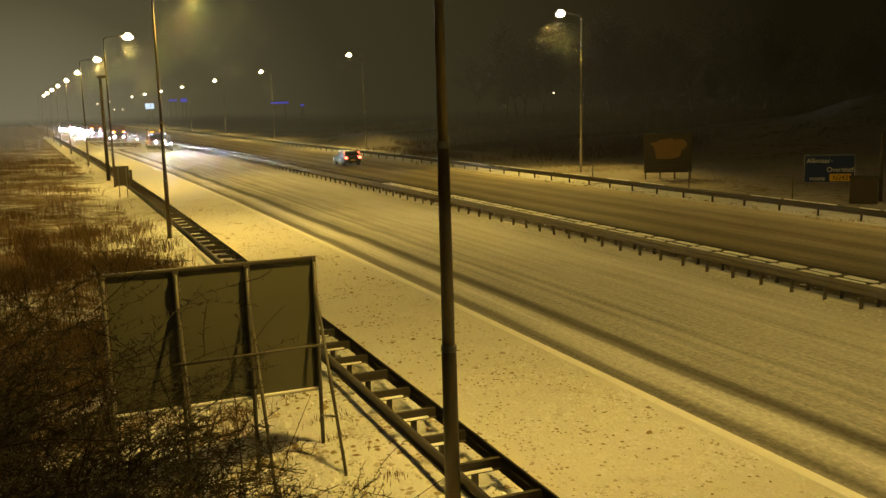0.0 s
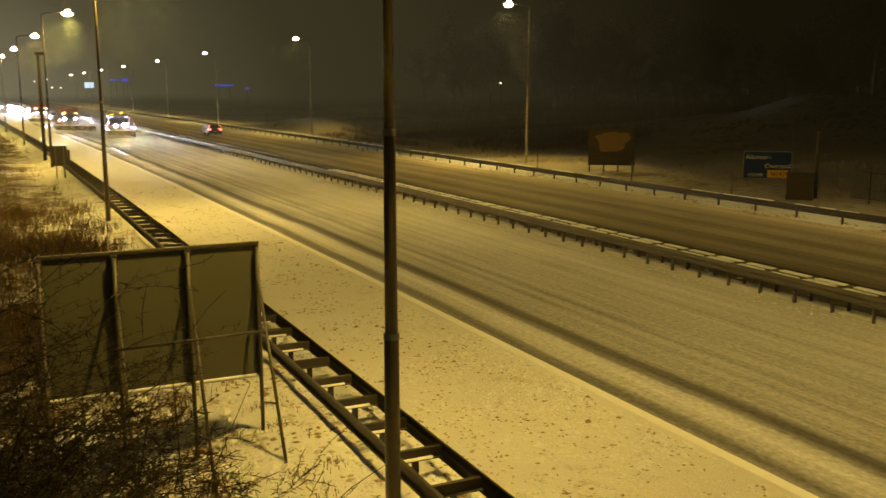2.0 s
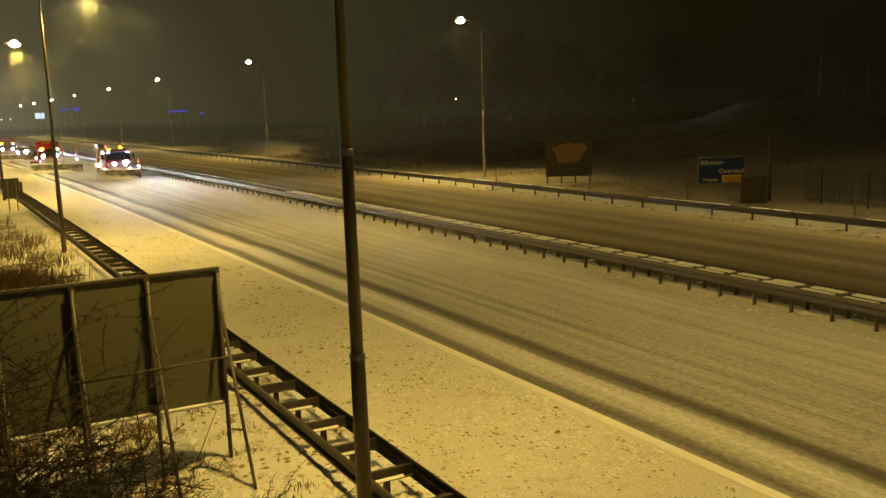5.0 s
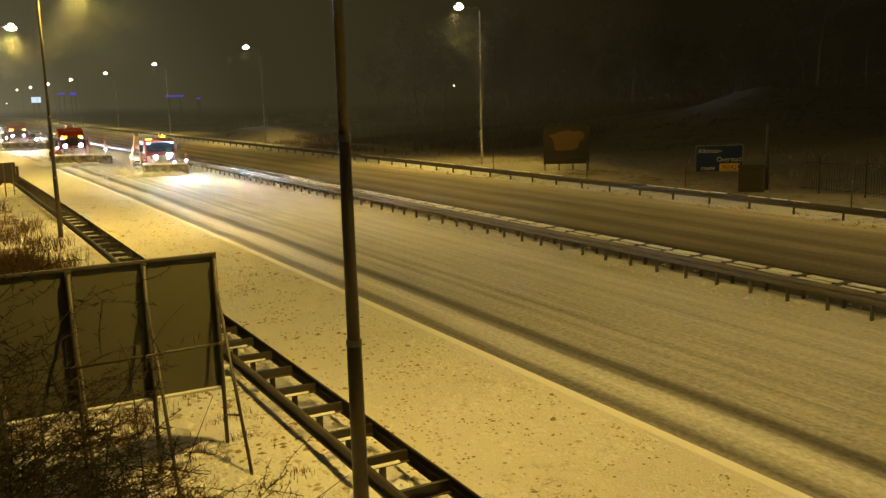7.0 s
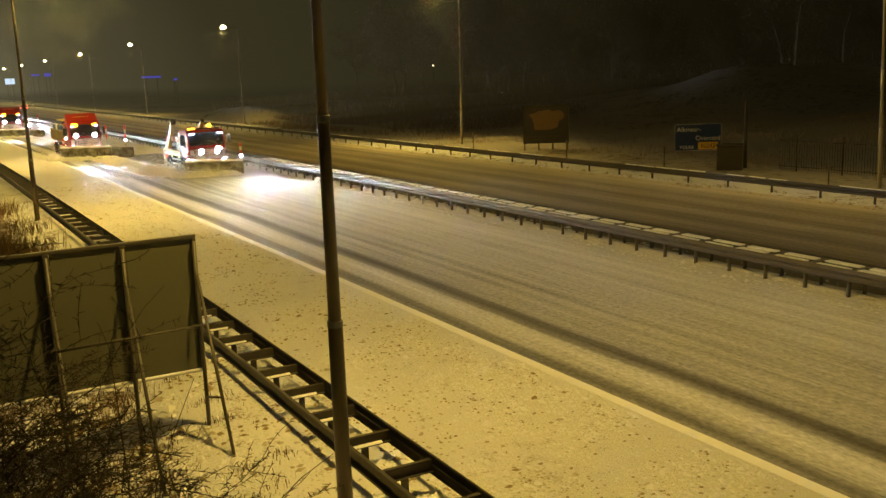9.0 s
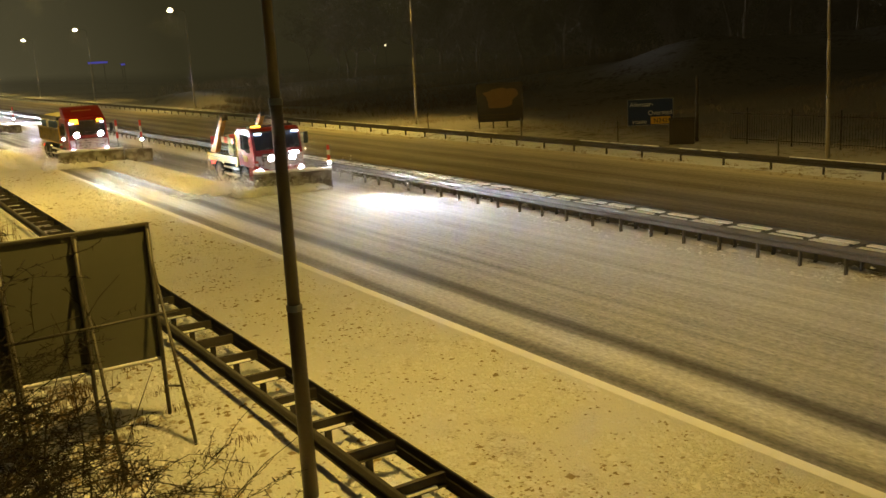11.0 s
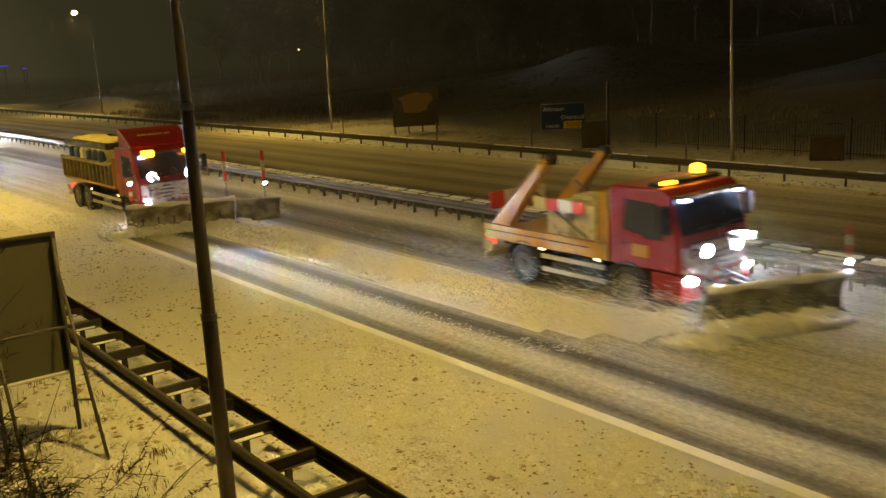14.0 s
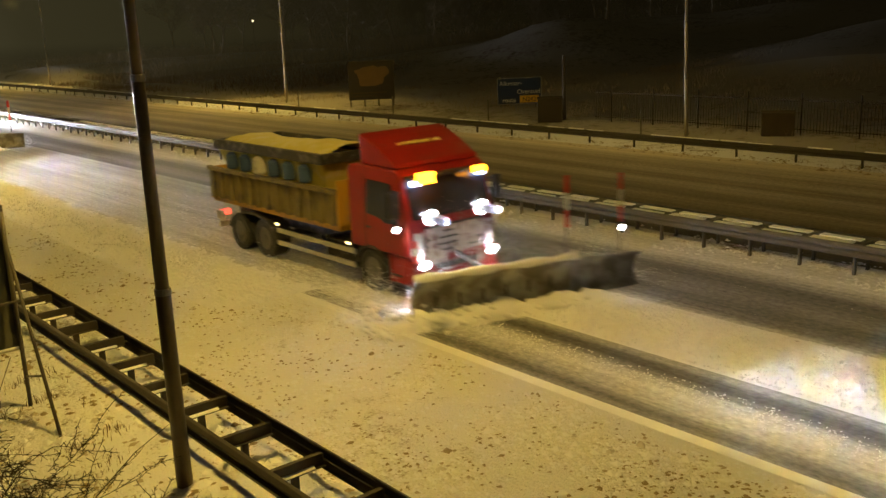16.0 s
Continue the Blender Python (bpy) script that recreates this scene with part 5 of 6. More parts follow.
SEG = 1.0
swept = []          # (thing, place along the road, which plow)
seg_rows = [-9 + SEG * k for k in range(90)]
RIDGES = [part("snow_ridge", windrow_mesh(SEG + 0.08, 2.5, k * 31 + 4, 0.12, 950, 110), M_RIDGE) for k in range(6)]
SPILLS = [part("snow_spill", windrow_mesh(SEG + 0.08, 2.7, k * 17 + 5, 0.05, 160), M_RIDGE) for k in range(4)]
for k, y in enumerate(seg_rows):
    mid = y + SEG / 2
    sub = [y, mid, y + SEG]
    a = strip("scraped_lane", 15.0, 19.6, sub, 0.005, M_SWEPT_A, 3)
    tagged(a, "wet asphalt scraped nearly bare behind the plow", "road surface", "scraped lane pieces", "structure")
    swept.append((a, mid, "a"))
    b = strip("scraped_lane", 10.7, 16.2, sub, 0.010, M_SWEPT_B, 3)
    tagged(b, "wet asphalt scraped nearly bare behind the plow", "road surface", "scraped lane pieces", "structure")
    swept.append((b, mid, "b"))
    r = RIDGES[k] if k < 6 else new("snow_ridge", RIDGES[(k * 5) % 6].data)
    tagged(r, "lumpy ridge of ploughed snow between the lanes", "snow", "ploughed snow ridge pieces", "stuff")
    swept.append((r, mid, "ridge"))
    s = SPILLS[k] if k < 4 else new("snow_spill", SPILLS[(k * 3) % 4].data)
    tagged(s, "loose snow pushed over the edge line by the plow", "snow", "spilled snow pieces", "stuff")
    swept.append((s, mid, "spill"))


# ---- clods, grass, shrubs, trees ----
def scatter_clods(name, label, count, x_lo, x_hi, y_lo, y_hi, size, material, seed):
    rnd = random.Random(seed)
    vs, fs = [], []
    octa = [(1, 0, 0), (-1, 0, 0), (0, 1, 0), (0, -1, 0), (0, 0, 1), (0, 0, -0.4)]
    tri = [(0, 2, 4), (2, 1, 4), (1, 3, 4), (3, 0, 4), (2, 0, 5), (1, 2, 5), (3, 1, 5), (0, 3, 5)]
    for k in range(count):
        y = y_lo + (y_hi - y_lo) * rnd.random() ** 1.6
        x0 = rnd.uniform(x_lo, x_hi)
        if noise.noise((x0 * 0.7, y * 0.7, seed)) < -0.05 and rnd.random() < 0.8:
            continue
        x, s, a = bend(x0, y), size * rnd.uniform(0.35, 1.0) ** 1.5 * (2.2 if rnd.random() < 0.05 else 1), rnd.uniform(0, math.tau)
        lift = bank_height(x0, y) if x0 < 6.5 else 0.0
        i = len(vs)
        for ox, oy, oz in octa:
            j = rnd.uniform(0.6, 1.3)
            px, py = ox * s * j * 1.4, oy * s * j
            vs.append((x + px * math.cos(a) - py * math.sin(a), y + px * math.sin(a) + py * math.cos(a), oz * s * 0.6 * j + s * 0.1 + lift))
        fs += [(i + p, i + q, i + r) for p, q, r in tri]
    me = bpy.data.meshes.new(name)
    me.from_pydata(vs, [], fs)
    me.materials.append(material)
    tagged(new(name, me), label, "ground litter", kind="stuff")


scatter_clods("frozen_clods", "dark frozen clods and grass tufts in the snow of the hard shoulder", 7500, 5.9, 10.2, 5, 60, 0.040, M_CLOD, 11)
scatter_clods("snow_clods", "small lumps of snow on the hard shoulder", 17000, 5.9, 10.3, 5, 50, 0.044, M_CLEAN, 12)
scatter_clods("bank_clods", "clods and lumps of old snow on the bank under the sign", 2600, 1.2, 6.3, 7, 34, 0.07, M_CLOD, 15)
scatter_clods("bank_snow_lumps", "soft lumps of snow on the bank beside the rail", 3000, 1.2, 6.3, 7, 34, 0.09, M_CLEAN, 16)
scatter_clods("verge_clods", "snow lumps and clods along the far verge", 3000, 32.6, 34.6, 8, 110, 0.07, M_CLOD, 13)
scatter_clods("median_clods", "snow lumps thrown against the median rail", 1600, 19.2, 21.2, 8, 70, 0.07, M_CLEAN, 14)


def grass_blades(name, label, patches, seed, height):
    rnd = random.Random(seed)
    vs, fs = [], []
    for (cx, cy, sx, sy, count) in patches:
        for k in range(count):
            x, y = cx + rnd.gauss(0, sx), cy + rnd.gauss(0, sy)
            if x > 4.6 - 0.00019 * y * y and x < 33.8:
                continue
            z = bank_height(x + 0.000195 * y * y, y)
            h = height * rnd.uniform(0.3, 1.1)
            a = rnd.uniform(0, math.tau)
            w = 0.004 + 0.003 * rnd.random() + 0.00012 * y
            lx, ly = rnd.gauss(0, 0.35) * h, rnd.gauss(0, 0.35) * h
            i = len(vs)
            dx, dy = math.cos(a) * w, math.sin(a) * w
            vs += [(x - dx, y - dy, z - 0.02), (x + dx, y + dy, z - 0.02), (x + lx * 0.4 + dx * 0.7, y + ly * 0.4 + dy * 0.7, z + h * 0.6), (x + lx * 0.4 - dx * 0.7, y + ly * 0.4 - dy * 0.7, z + h * 0.6), (x + lx, y + ly, z + h)]
            fs += [(i, i + 1, i + 2, i + 3), (i + 3, i + 2, i + 4)]
    me = bpy.data.meshes.new(name)
    me.from_pydata(vs, [], fs)
    me.materials.append(M_STRAW)
    tagged(new(name, me), label, "grass", kind="stuff")


rg = random.Random(5)
tufts = [(rg.uniform(0, 4.9), rg.uniform(8, 26), 0.16, 0.12, 34) for k in range(150)]
reeds = [(rg.uniform(-14, 2.6), rg.uniform(18, 60), 0.5, 0.6, 60) for k in range(190)] + [(rg.uniform(-22, 1), rg.uniform(60, 130), 0.9, 1.2, 40) for k in range(120)]
reeds += [(rg.uniform(-4, 3.5), rg.uniform(20, 50), 0.4, 0.7, 110) for k in range(110)]
reeds += [(1.6 + rg.gauss(0, 0.7), 33 + rg.gauss(0, 4), 0.4, 0.6, 120) for k in range(26)]
grass_blades("grass_tufts", "thin dead grass tufts poking through the snow under the sign", tufts, 3, 0.15)
grass_blades("dead_reeds", "brown dead reeds and tall grass on the snowy bank", reeds, 4, 0.75)


def shrub(x, y, height, seed, spread, stems):
    """A bare thorny shrub: arching stems that lean to the light, side branches, and short spurs along them."""
    rnd = random.Random(seed)
    wood, twigs = bmesh.new(), bmesh.new()

    def grow(bm, p, d, length, r, depth):
        pts, rad = [p], [r]
        n = (10, 8, 5)[depth]
        q, v = Vector(p), Vector(d)
        for k in range(n):
            u = (k + 1) / n
            v = (v + Vector((rnd.gauss(0.05, 0.13), rnd.gauss(0, 0.13), rnd.gauss(-0.05 * u, 0.11)))).normalized()
            q = q + v * length / n
            pts.append(q.copy())
            rad.append(max(0.0045, r * (1 - 0.72 * u)))
            if depth < 2 and (depth or k > 1) and rnd.random() < 0.80:
                side = Vector((rnd.gauss(0.3, 1), rnd.gauss(0, 1), rnd.gauss(0.0, 0.5))).normalized()
                grow(twigs if depth else wood, q.copy(), (v * 0.7 + side * 0.8).normalized(), length * rnd.uniform(0.28, 0.5), rad[-1] * 0.72, depth + 1)
            if depth:
                for j in range(2 if depth == 1 else 3):
                    e = q - v * length / n * rnd.random()
                    w = Vector((rnd.gauss(0, 1), rnd.gauss(0, 1), rnd.gauss(0.2, 0.8))).normalized() * rnd.uniform(0.03, 0.10)
                    tube(twigs, [e, e + w], [0.0055, 0.0035], 3, cap=False)
        tube(bm, pts, rad, 5 if depth < 2 else 3, cap=False)
    for k in range(stems):
        a = rnd.uniform(0, math.tau)
        d = Vector((math.cos(a) * spread + 0.35, math.sin(a) * spread, 1)).normalized()
        grow(wood, Vector((x + rnd.gauss(0, 0.12), y + rnd.gauss(0, 0.12), hill(x, y) - 0.05)), d, height * rnd.uniform(0.7, 1.05), 0.024, 0)
    t = thing("bare_shrub", "bare dark thorny shrub on the snowy bank", "shrub", "shrubs on the near bank")
    tagged(part("stem_clump", wood, M_THORNUNLIT, t), kind="stuff")
    tw = part("twig_mass", twigs, M_THORNUNLIT, t)
    tw["kind"] = "stuff"
    return t


SHRUBS = [(-2.0, 8.4, 5.1, 1, 0.6, 16), (-2.1, 9.6, 5.1, 2, 0.55, 16), (-1.5, 9.2, 4.1, 3, 0.7, 16), (-1.0, 10.4, 3.7, 4, 0.7, 14), (-1.5, 12.0, 3.9, 5, 0.65, 12), (-0.5, 10.8, 2.8, 6, 0.6, 10),
          (-2.0, 15.5, 3.6, 10, 0.6, 10), (-2.6, 20.0, 3.6, 11, 0.6, 9), (-1.0, 9.2, 3.2, 13, 0.6, 14), (-1.7, 11.0, 4.4, 14, 0.6, 14), (-0.8, 12.6, 2.3, 15, 0.8, 10), (0.4, 13.2, 1.2, 16, 1.0, 8)]
WHIPS = [[(1.0, 10.8, -0.05), (1.12, 10.9, 1.2), (1.3, 11.0, 2.12), (1.52, 11.0, 2.66), (1.82, 11.0, 3.11), (2.05, 11.0, 3.4), (2.3, 11.0, 3.62)],
         [(1.75, 11.4, -0.05), (2.08, 11.5, 0.96), (2.33, 11.5, 1.55), (2.67, 11.5, 2.27)],
         [(1.5, 10.4, -0.05), (1.58, 10.45, 1.4), (1.56, 10.5, 2.42), (1.53, 10.5, 3.13), (1.44, 10.5, 3.43)],
         [(2.3, 9.3, -0.05), (2.5, 9.4, 0.7), (2.83, 9.5, 1.14), (3.31, 9.5, 1.5), (3.73, 9.5, 1.70)]]
FAR_LAMPS = [(177.2, 230, 8.3), (182.4, 230, 8.5), (186.1, 230, 8.45), (194.6, 230, 8.4), (126.4, 230, 7.8), (152.3, 230, 8.0),
             (15.7, 500, 10.4), (17.8, 500, 10.7), (21.4, 500, 11.4), (23.5, 500, 7.4), (27.5, 500, 7.3)]

for x, y, h, s, sp, n in SHRUBS:
    shrub(x, y, h, s, sp, n)

# a few long bare suckers that cross in front of the sign board
whips = thing("bare_saplings", "long thin bare saplings in front of the sign board", "sapling", at=pose(0, 0, 0))
for pts in WHIPS:
    bm = bmesh.new()
    pts = [(pts[0][0], pts[0][1], hill(pts[0][0], pts[0][1]) - 0.05)] + pts[1:]
    n = len(pts)
    tube(bm, pts, [0.012 - 0.009 * k / (n - 1) for k in range(n)], 6)
    part("stem", bm, M_BARK, whips)


def tree_meshes(seed, height):
    rnd = random.Random(seed)
    bm = bmesh.new()
    tips = []

    def limb(p, d, length, r, depth):
        pts, rad = [p], [r]
        q, v = Vector(p), Vector(d)
        for k in range(4):
            v = (v + Vector((rnd.gauss(0, 0.13), rnd.gauss(0, 0.13), 0.04))).normalized()
            q = q + v * length / 4
            pts.append(q.copy())
            rad.append(r * (1 - 0.2 * (k + 1)) + 0.01)
            if depth < 3 and (k > 0 or depth > 0):
                for b in range(2):
                    s = Vector((rnd.gauss(0, 1), rnd.gauss(0, 1), rnd.gauss(0.2, 0.5))).normalized()
                    limb(q.copy(), (v * 0.6 + s * 0.8).normalized(), length * rnd.uniform(0.40, 0.62), rad[-1] * 0.6, depth + 1)
        tips.append(q.copy())
        tube(bm, pts, rad, 5 if depth < 2 else 3, cap=False)
    limb(Vector((0, 0, -0.3)), Vector((0, 0, 1)), height * 0.62, height * 0.018, 0)
    vs, fs = [], []
    for p in tips:
        for k in range(9):
            c = p + Vector((rnd.gauss(0, 0.6), rnd.gauss(0, 0.5), rnd.gauss(0.1, 0.45)))
            a = Vector((rnd.gauss(0, 1), rnd.gauss(0, 1), rnd.gauss(0.4, 1))).normalized() * rnd.uniform(0.4, 1.0)
            b = Vector((rnd.gauss(0, 1), rnd.gauss(0, 1), rnd.gauss(0, 1))).normalized() * 0.10
            i = len(vs)
            vs += [c, c + a * 0.5 + b, c + a]
            fs.append((i, i + 1, i + 2))
    me = bpy.data.meshes.new("crown")
    me.from_pydata(vs, [], fs)
    me.materials.append(M_TWIG)
    return bm, me


tree_kinds = []
for k in range(4):
    bm, crown = tree_meshes(40 + k, 17 + 2 * k)
    t = thing("bare_tree", "tall bare winter tree, dark against the night sky", "tree", "trees beyond the field")
    part("trunk", bm, M_TWIG, t)
    c = new("crown", crown)
    c.parent = t
    tree_kinds.append(t)
rt = random.Random(8)
spots = []
for k in range(135):
    ang = radians(24 + 52 * rt.random() ** 0.75)
    d = rt.uniform(155, 235)
    spots.append((d * math.sin(ang), d * math.cos(ang), rt.uniform(0, 360), rt.uniform(0.6, 1.05)))
for k, (x, y, a, s) in enumerate(spots):
    m = pose(x, y, hill(x, y), 0, 0, a)
    if k < 4:
        tree_kinds[k].matrix_basis = m
    else:
        q = copy_thing(tree_kinds[k % 4], m)
        q.scale = (s, s, s)


def thicket(name, label, spots, seed, h, width=0.05, material=M_TWIG):
    """Dark scrub in one piece: many upright twig tufts."""
    rnd = random.Random(seed)
    vs, fs = [], []
    for cx, cy, sx, sy, count in spots:
        for k in range(count):
            x, y = cx + rnd.gauss(0, sx), cy + rnd.gauss(0, sy)
            z, hh, a = hill(x, y), h * rnd.uniform(0.3, 1.1), rnd.uniform(0, math.tau)
            w = width * (1 + rnd.random())
            i = len(vs)
            vs += [(x - w * math.cos(a), y - w * math.sin(a), z - 0.1), (x + w * math.cos(a), y + w * math.sin(a), z - 0.1), (x + rnd.gauss(0, 0.35) * hh, y + rnd.gauss(0, 0.35) * hh, z + hh)]
            fs.append((i, i + 1, i + 2))
    me = bpy.data.meshes.new(name)
    me.from_pydata(vs, [], fs)
    me.materials.append(material)
    tagged(new(name, me), label, "scrub", kind="stuff")


thicket("scrub_field", "dark low scrub along the edge of the snowy field", [(rt.uniform(45, 190), rt.uniform(100, 175), 4, 2.5, 420) for k in range(40)] + [(rt.uniform(60, 170), rt.uniform(150, 230), 6, 3, 500) for k in range(40)], 21, 2.6)
thicket("scrub_roadside", "dark hedge and scrub on the near bank far along the road", [(rt.uniform(-60, -8), rt.uniform(150, 330), 4, 5, 420) for k in range(40)], 22, 3.2)
thicket("scrub_low", "patches of dry weeds in the snow of the field", [(rt.uniform(41, 80), rt.uniform(18, 100), 2.5, 0.8, 160) for k in range(90)], 23, 0.45, 0.012)
# weeds added over the field's brightly lit snow to darken it
thicket("scrub_verge", "brown weeds added beyond the far rail to dim the snow", [(rt.uniform(41, 64), rt.uniform(80, 135), 3.0, 2.0, 520) for k in range(50)], 24, 0.7, 0.02, M_STRAW)


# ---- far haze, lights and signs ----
def haze_glow_sheet(name, far, near, thin, thick, side, rise, label):
    """A glowing sheet stands in for lamp-lit snow haze across the distance; it glows as the night sky behind it does.
    """
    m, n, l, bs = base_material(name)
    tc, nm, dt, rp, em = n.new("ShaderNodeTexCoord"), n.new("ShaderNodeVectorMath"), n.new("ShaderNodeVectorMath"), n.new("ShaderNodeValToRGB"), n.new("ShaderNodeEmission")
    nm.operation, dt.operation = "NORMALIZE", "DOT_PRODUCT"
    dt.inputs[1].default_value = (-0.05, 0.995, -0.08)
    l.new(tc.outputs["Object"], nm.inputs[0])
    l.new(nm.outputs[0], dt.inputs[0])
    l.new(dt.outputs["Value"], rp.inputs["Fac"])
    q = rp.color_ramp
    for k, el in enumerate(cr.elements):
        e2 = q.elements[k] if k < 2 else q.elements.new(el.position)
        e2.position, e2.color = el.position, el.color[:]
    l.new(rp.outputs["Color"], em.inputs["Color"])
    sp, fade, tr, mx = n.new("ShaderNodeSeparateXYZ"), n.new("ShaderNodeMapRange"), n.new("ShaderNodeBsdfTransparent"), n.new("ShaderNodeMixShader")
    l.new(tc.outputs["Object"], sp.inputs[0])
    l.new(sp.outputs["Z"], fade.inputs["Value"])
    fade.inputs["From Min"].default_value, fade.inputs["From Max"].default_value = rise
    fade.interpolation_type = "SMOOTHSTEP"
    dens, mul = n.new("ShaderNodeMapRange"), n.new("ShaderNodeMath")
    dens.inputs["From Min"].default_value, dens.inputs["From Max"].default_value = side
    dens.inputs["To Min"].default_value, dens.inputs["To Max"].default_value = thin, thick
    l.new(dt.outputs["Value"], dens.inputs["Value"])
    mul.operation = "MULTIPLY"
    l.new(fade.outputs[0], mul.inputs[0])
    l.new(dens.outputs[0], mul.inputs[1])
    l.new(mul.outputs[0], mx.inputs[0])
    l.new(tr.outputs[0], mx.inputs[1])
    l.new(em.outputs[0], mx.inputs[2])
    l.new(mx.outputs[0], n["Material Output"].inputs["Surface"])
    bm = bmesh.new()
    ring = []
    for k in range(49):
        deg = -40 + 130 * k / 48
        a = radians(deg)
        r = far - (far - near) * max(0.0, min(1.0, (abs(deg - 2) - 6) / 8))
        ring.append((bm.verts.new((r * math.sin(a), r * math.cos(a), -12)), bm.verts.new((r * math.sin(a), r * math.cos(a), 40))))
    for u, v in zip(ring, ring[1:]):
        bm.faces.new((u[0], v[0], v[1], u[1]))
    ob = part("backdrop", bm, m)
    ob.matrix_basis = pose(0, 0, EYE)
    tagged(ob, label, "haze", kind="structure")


haze_glow_sheet("far_snow_haze", 520, 270, 1.0, 1.0, (2.0, 1.9), (-6.5, -1.5), "dim brownish glowing sheet standing in for far snow haze")
haze_glow_sheet("near_snow_haze", 125, 84, 0.55, 0.60, (0.985, 0.93), (-6.5, -2.0), "thin glowing sheet standing in for haze before the trees")


def halo_snow(x, y, z, seed):
    """Fine flakes added below a lantern, lit by it to form its halo."""
    rnd = random.Random(seed)
    vs, fs = [], []
    for k in range(9000 if y < 135 else 3500):
        r, a, c = 4.4 * rnd.random() ** 0.95 + 0.3, rnd.uniform(0, math.tau), math.cos(radians(78) * rnd.random() ** 0.7)
        q = r * math.sqrt(1 - c * c)
        p = Vector((x + q * math.cos(a), y + q * math.sin(a), z - r * c))
        s = rnd.uniform(0.003, 0.0075)
        u, v = Vector((rnd.gauss(0, 1), rnd.gauss(0, 1), rnd.gauss(0, 1))).normalized() * s, Vector((rnd.gauss(0, 1), rnd.gauss(0, 1), rnd.gauss(0, 1))).normalized() * s
        i = len(vs)
        vs += [p - u, p + u, p + v, p - v]
        fs += [(i, i + 1, i + 2), (i + 1, i, i + 3)]
    me = bpy.data.meshes.new("falling_snow")
    me.from_pydata(vs, [], fs)
    me.materials.append(M_SPRAY)
    tagged(new("falling_snow", me), "fine flakes added below the lamp to form its halo", "snow", "snow below the lamps", "stuff")


for k, ob in enumerate([o for o in bpy.data.objects if o.type == "LIGHT" and o.matrix_basis.translation.y > 40]):
    halo_snow(*ob.matrix_basis.translation, 60 + k)


def lit_pylon(x, y, w, z0, z1, material, label):
    t = thing("pylon_sign", label, "sign", "distant lit signs", at=pose(x, y, 0, 0, 0, -6))
    part("panel", boxes((-w / 2, w / 2, -0.2, 0, z0, z1), bevel=0.05), material, t, "lit sign face")
    part("backing", boxes((-w / 2 - 0.1, w / 2 + 0.1, 0.01, 0.2, z0 - 0.1, z1 + 0.1)), M_FRAME, t)
    for s in (-0.3, 0.3):
        part("mast", boxes((s * w - 0.1, s * w + 0.1, 0.21, 0.4, -0.5, z1)), M_FRAME, t)
    return t


lit_pylon(34.2, 420, 3.6, 7.0, 9.3, G_FARWHITE, "small lit white screen on a mast far down the road")
lit_pylon(44.0, 420, 3.4, 10.0, 10.7, G_FARBLUE, "lit blue lettering on a mast far off")
lit_pylon(48.6, 420, 2.6, 9.6, 11.0, G_FARBLUE, "lit blue lettering on a mast far off")
lit_pylon(54.3, 252, 4.8, 7.0, 7.5, G_FARBLUE, "long strip of lit blue lettering far off")
lit_pylon(60.5, 252, 1.0, 6.2, 6.7, G_FARBLUE, "lit blue lettering on a mast far off")
lamp_ball = None
for x, y, z in FAR_LAMPS:
    if lamp_ball is None:
        lamp_ball = thing("distant_lamp", "small glowing lamp far off among the trees", "lamp", "distant lamps")
        bm = bmesh.new()
        tube(bm, [(0, 0, -z), (0, 0, 0)], [0.08, 0.06], 6)
        part("pole", bm, M_FRAME, lamp_ball)
        bm = bmesh.new()
        bmesh.ops.create_icosphere(bm, subdivisions=2, radius=0.28)
        part("globe", bm, G_FARLAMP, lamp_ball, smooth=True)
        lamp_ball.matrix_basis = pose(x, y, z)
    else:
        copy_thing(lamp_ball, pose(x, y, z))


# ---- what moves ----
def road_rows(x0, y_start, speed, step=1.0, offset=0.0, turn=0.0):
    rows = []
    for k in range(int(16 / step) + 1):
        t = k * step
        y = y_start - speed * t
        rows.append((t, pose(bend(x0, y), y, 0, 0, 0, heading(x0, y) + turn)))
    return rows


def roll_wheels(wheels, speed):
    for w in wheels:
        p = w.matrix_basis.translation.copy()
        r = p.z
        step = 0.065
        n = int(16 / step) + 1
        # a wheel that rolls towards -y turns about -x... seen from +x it goes clockwise
        walk(w, [(min(16.0, k * step), pose(p.x, p.y, p.z, math.degrees(speed * min(16.0, k * step) / r), 0, 0)) for k in range(n + 1)])


A_START, A_SPEED = 147.5, 9.55
B_START, B_SPEED = 167.2, 9.40


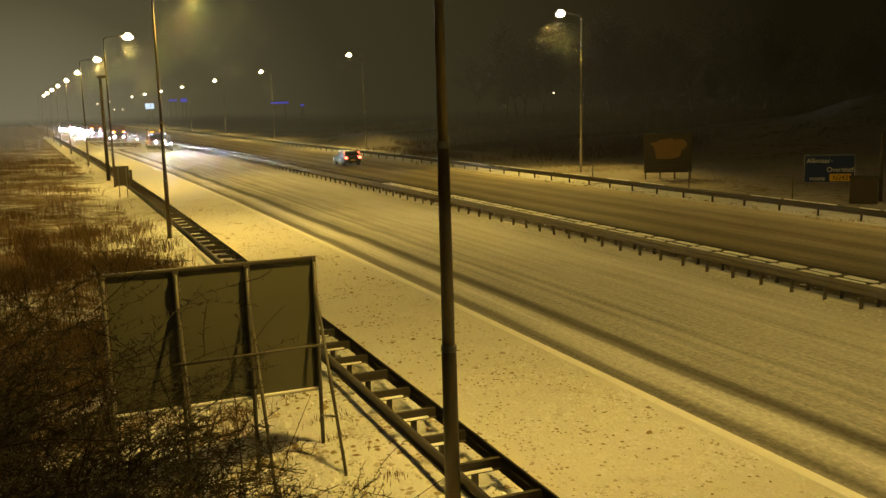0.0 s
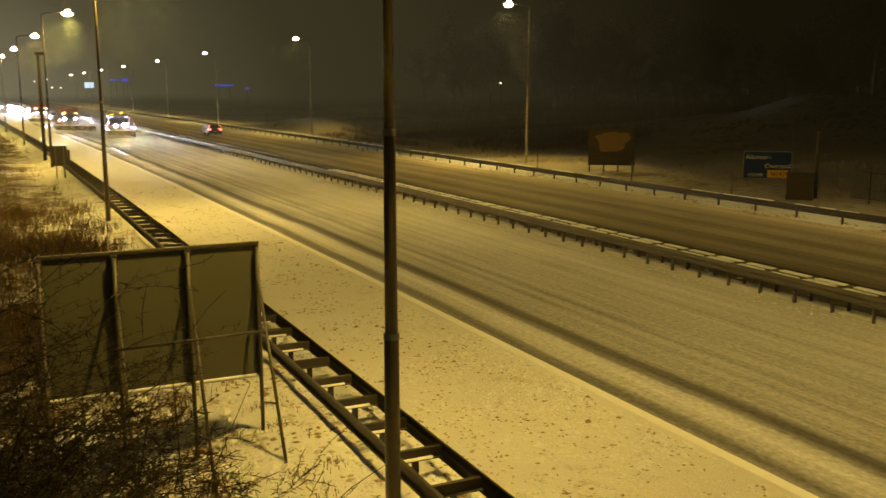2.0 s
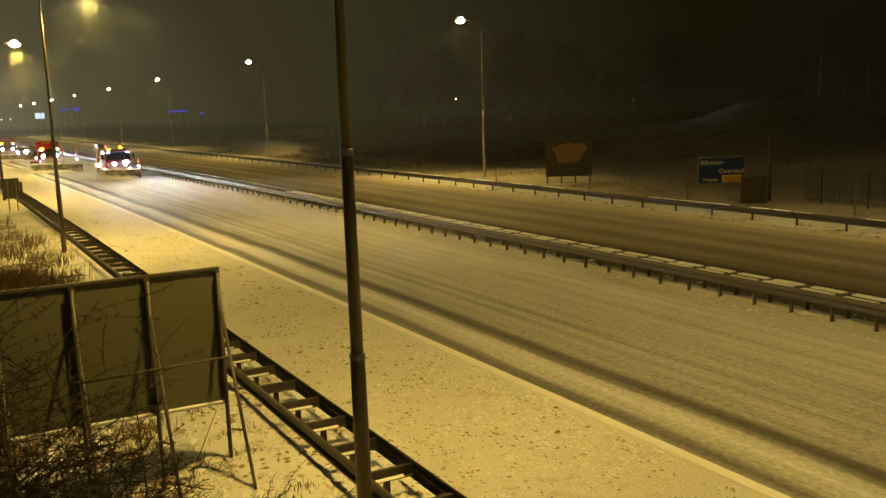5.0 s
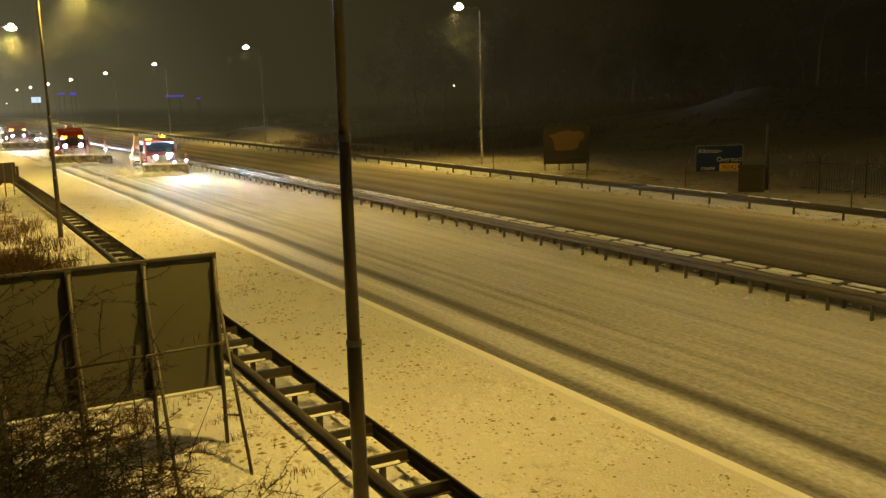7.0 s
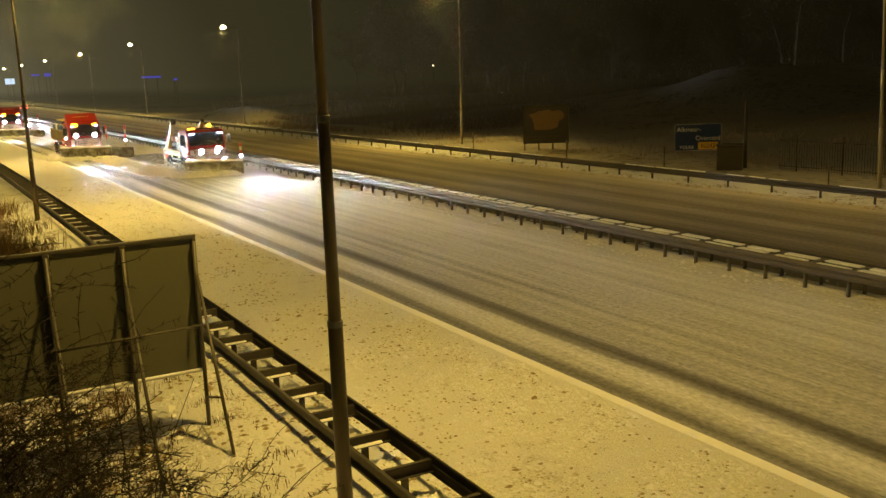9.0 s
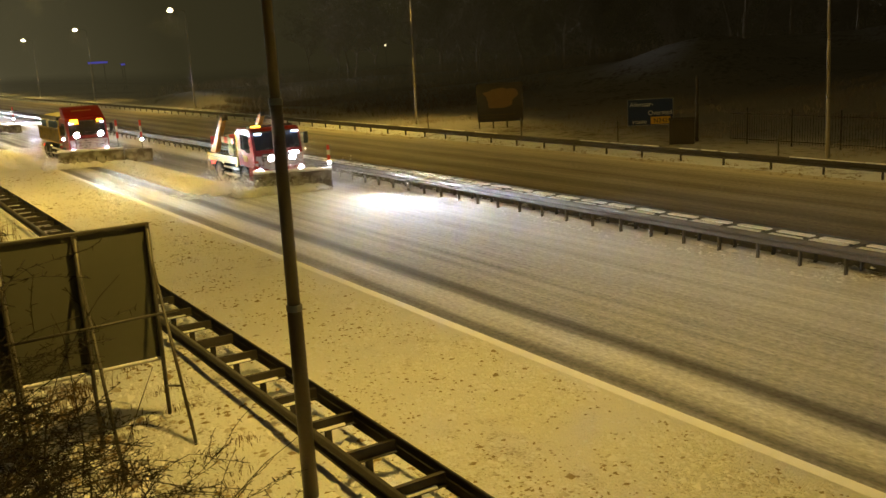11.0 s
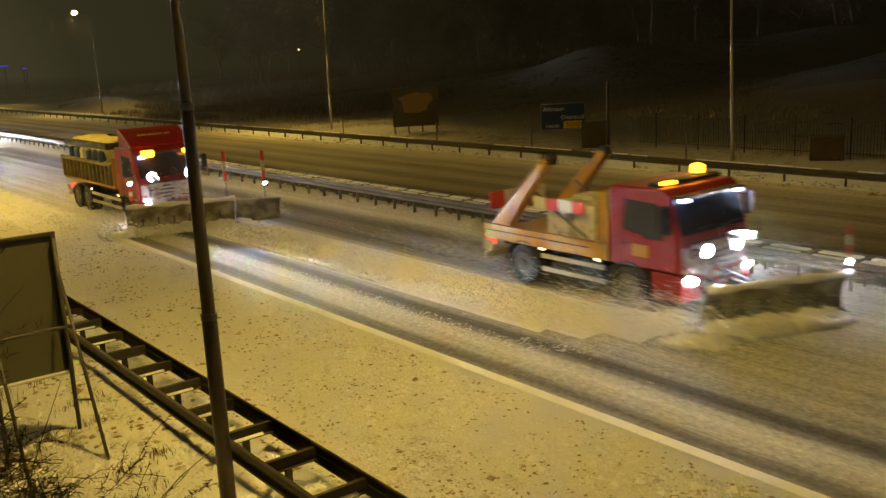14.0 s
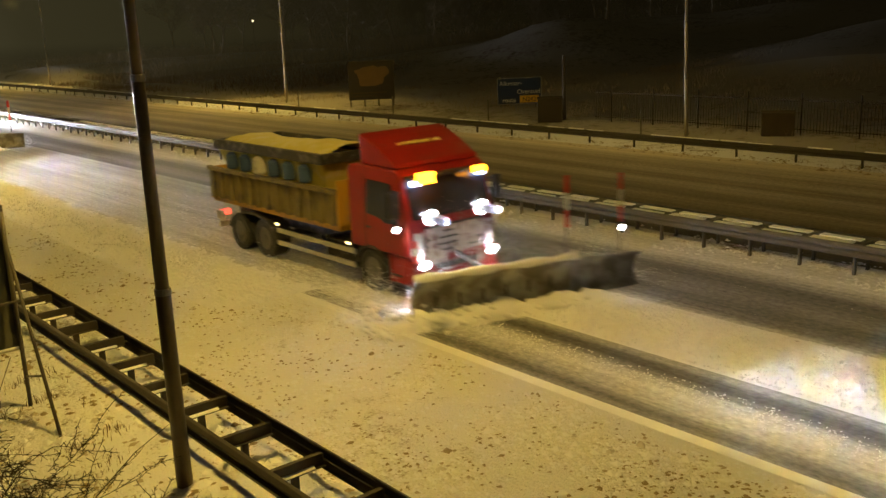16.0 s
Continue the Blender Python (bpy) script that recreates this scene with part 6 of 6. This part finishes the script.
def motions():
    walk(truck_a, road_rows(16.8, A_START, A_SPEED))
    walk(truck_b, road_rows(13.05, B_START, B_SPEED))
    walk(truck_c, road_rows(12.6, B_START + 42, B_SPEED))
    roll_wheels(wheels_a, A_SPEED)
    roll_wheels(wheels_b, B_SPEED)
    walk(leaving_car, [(t, pose(bend(27.3, 92 + 18 * t), 92 + 18 * t, 0, 0, 0, 180 + heading(27.3, 92 + 18 * t))) for t in range(17)])
    for k, car in enumerate(queue):
        x0 = (16.6, 12.4)[k % 2]
        walk(car, road_rows(x0, B_START + 62 + 19 * k + 5 * math.sin(k * 2.1), B_SPEED, 2.0))
    for ob, y, which in swept:
        h = heading(14, y)
        ta = (A_START - 2.9 - y) / A_SPEED                 # the blade of the first plow comes by
        tb = (B_START - 3.0 - y) / B_SPEED                 # and that of the second
        late_a, late_b = ta > 15.3, tb > 15.5              # not come so far yet
        ta, tb = min(15.3, max(0.3, ta)), min(15.5, max(ta + 0.8, tb))
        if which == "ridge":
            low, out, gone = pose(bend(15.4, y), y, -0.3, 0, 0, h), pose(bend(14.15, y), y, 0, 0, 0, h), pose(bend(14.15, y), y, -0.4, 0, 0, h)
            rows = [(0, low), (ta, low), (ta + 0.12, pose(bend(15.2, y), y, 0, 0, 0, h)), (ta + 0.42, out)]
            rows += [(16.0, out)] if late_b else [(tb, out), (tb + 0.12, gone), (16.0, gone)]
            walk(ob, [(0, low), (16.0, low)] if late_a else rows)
        elif which == "spill":
            low, out = pose(bend(11.2, y), y, -0.3, 0, 0, h), pose(bend(9.9, y), y, 0, 0, 0, h)
            walk(ob, [(0, low), (16.0, low)] if late_b else [(0, low), (tb, low), (tb + 0.12, pose(bend(11.0, y), y, 0, 0, 0, h)), (tb + 0.4, out), (16.0, out)])
        else:
            t, late = (ta, late_a) if which == "a" else (tb, late_b)
            up, down = pose(0, 0, 0), pose(0, 0, -0.05)
            walk(ob, [(0, down), (16.0, down)] if late else [(0, down), (t - 0.05, down), (t + 0.08, up), (16.0, up)])


motions()
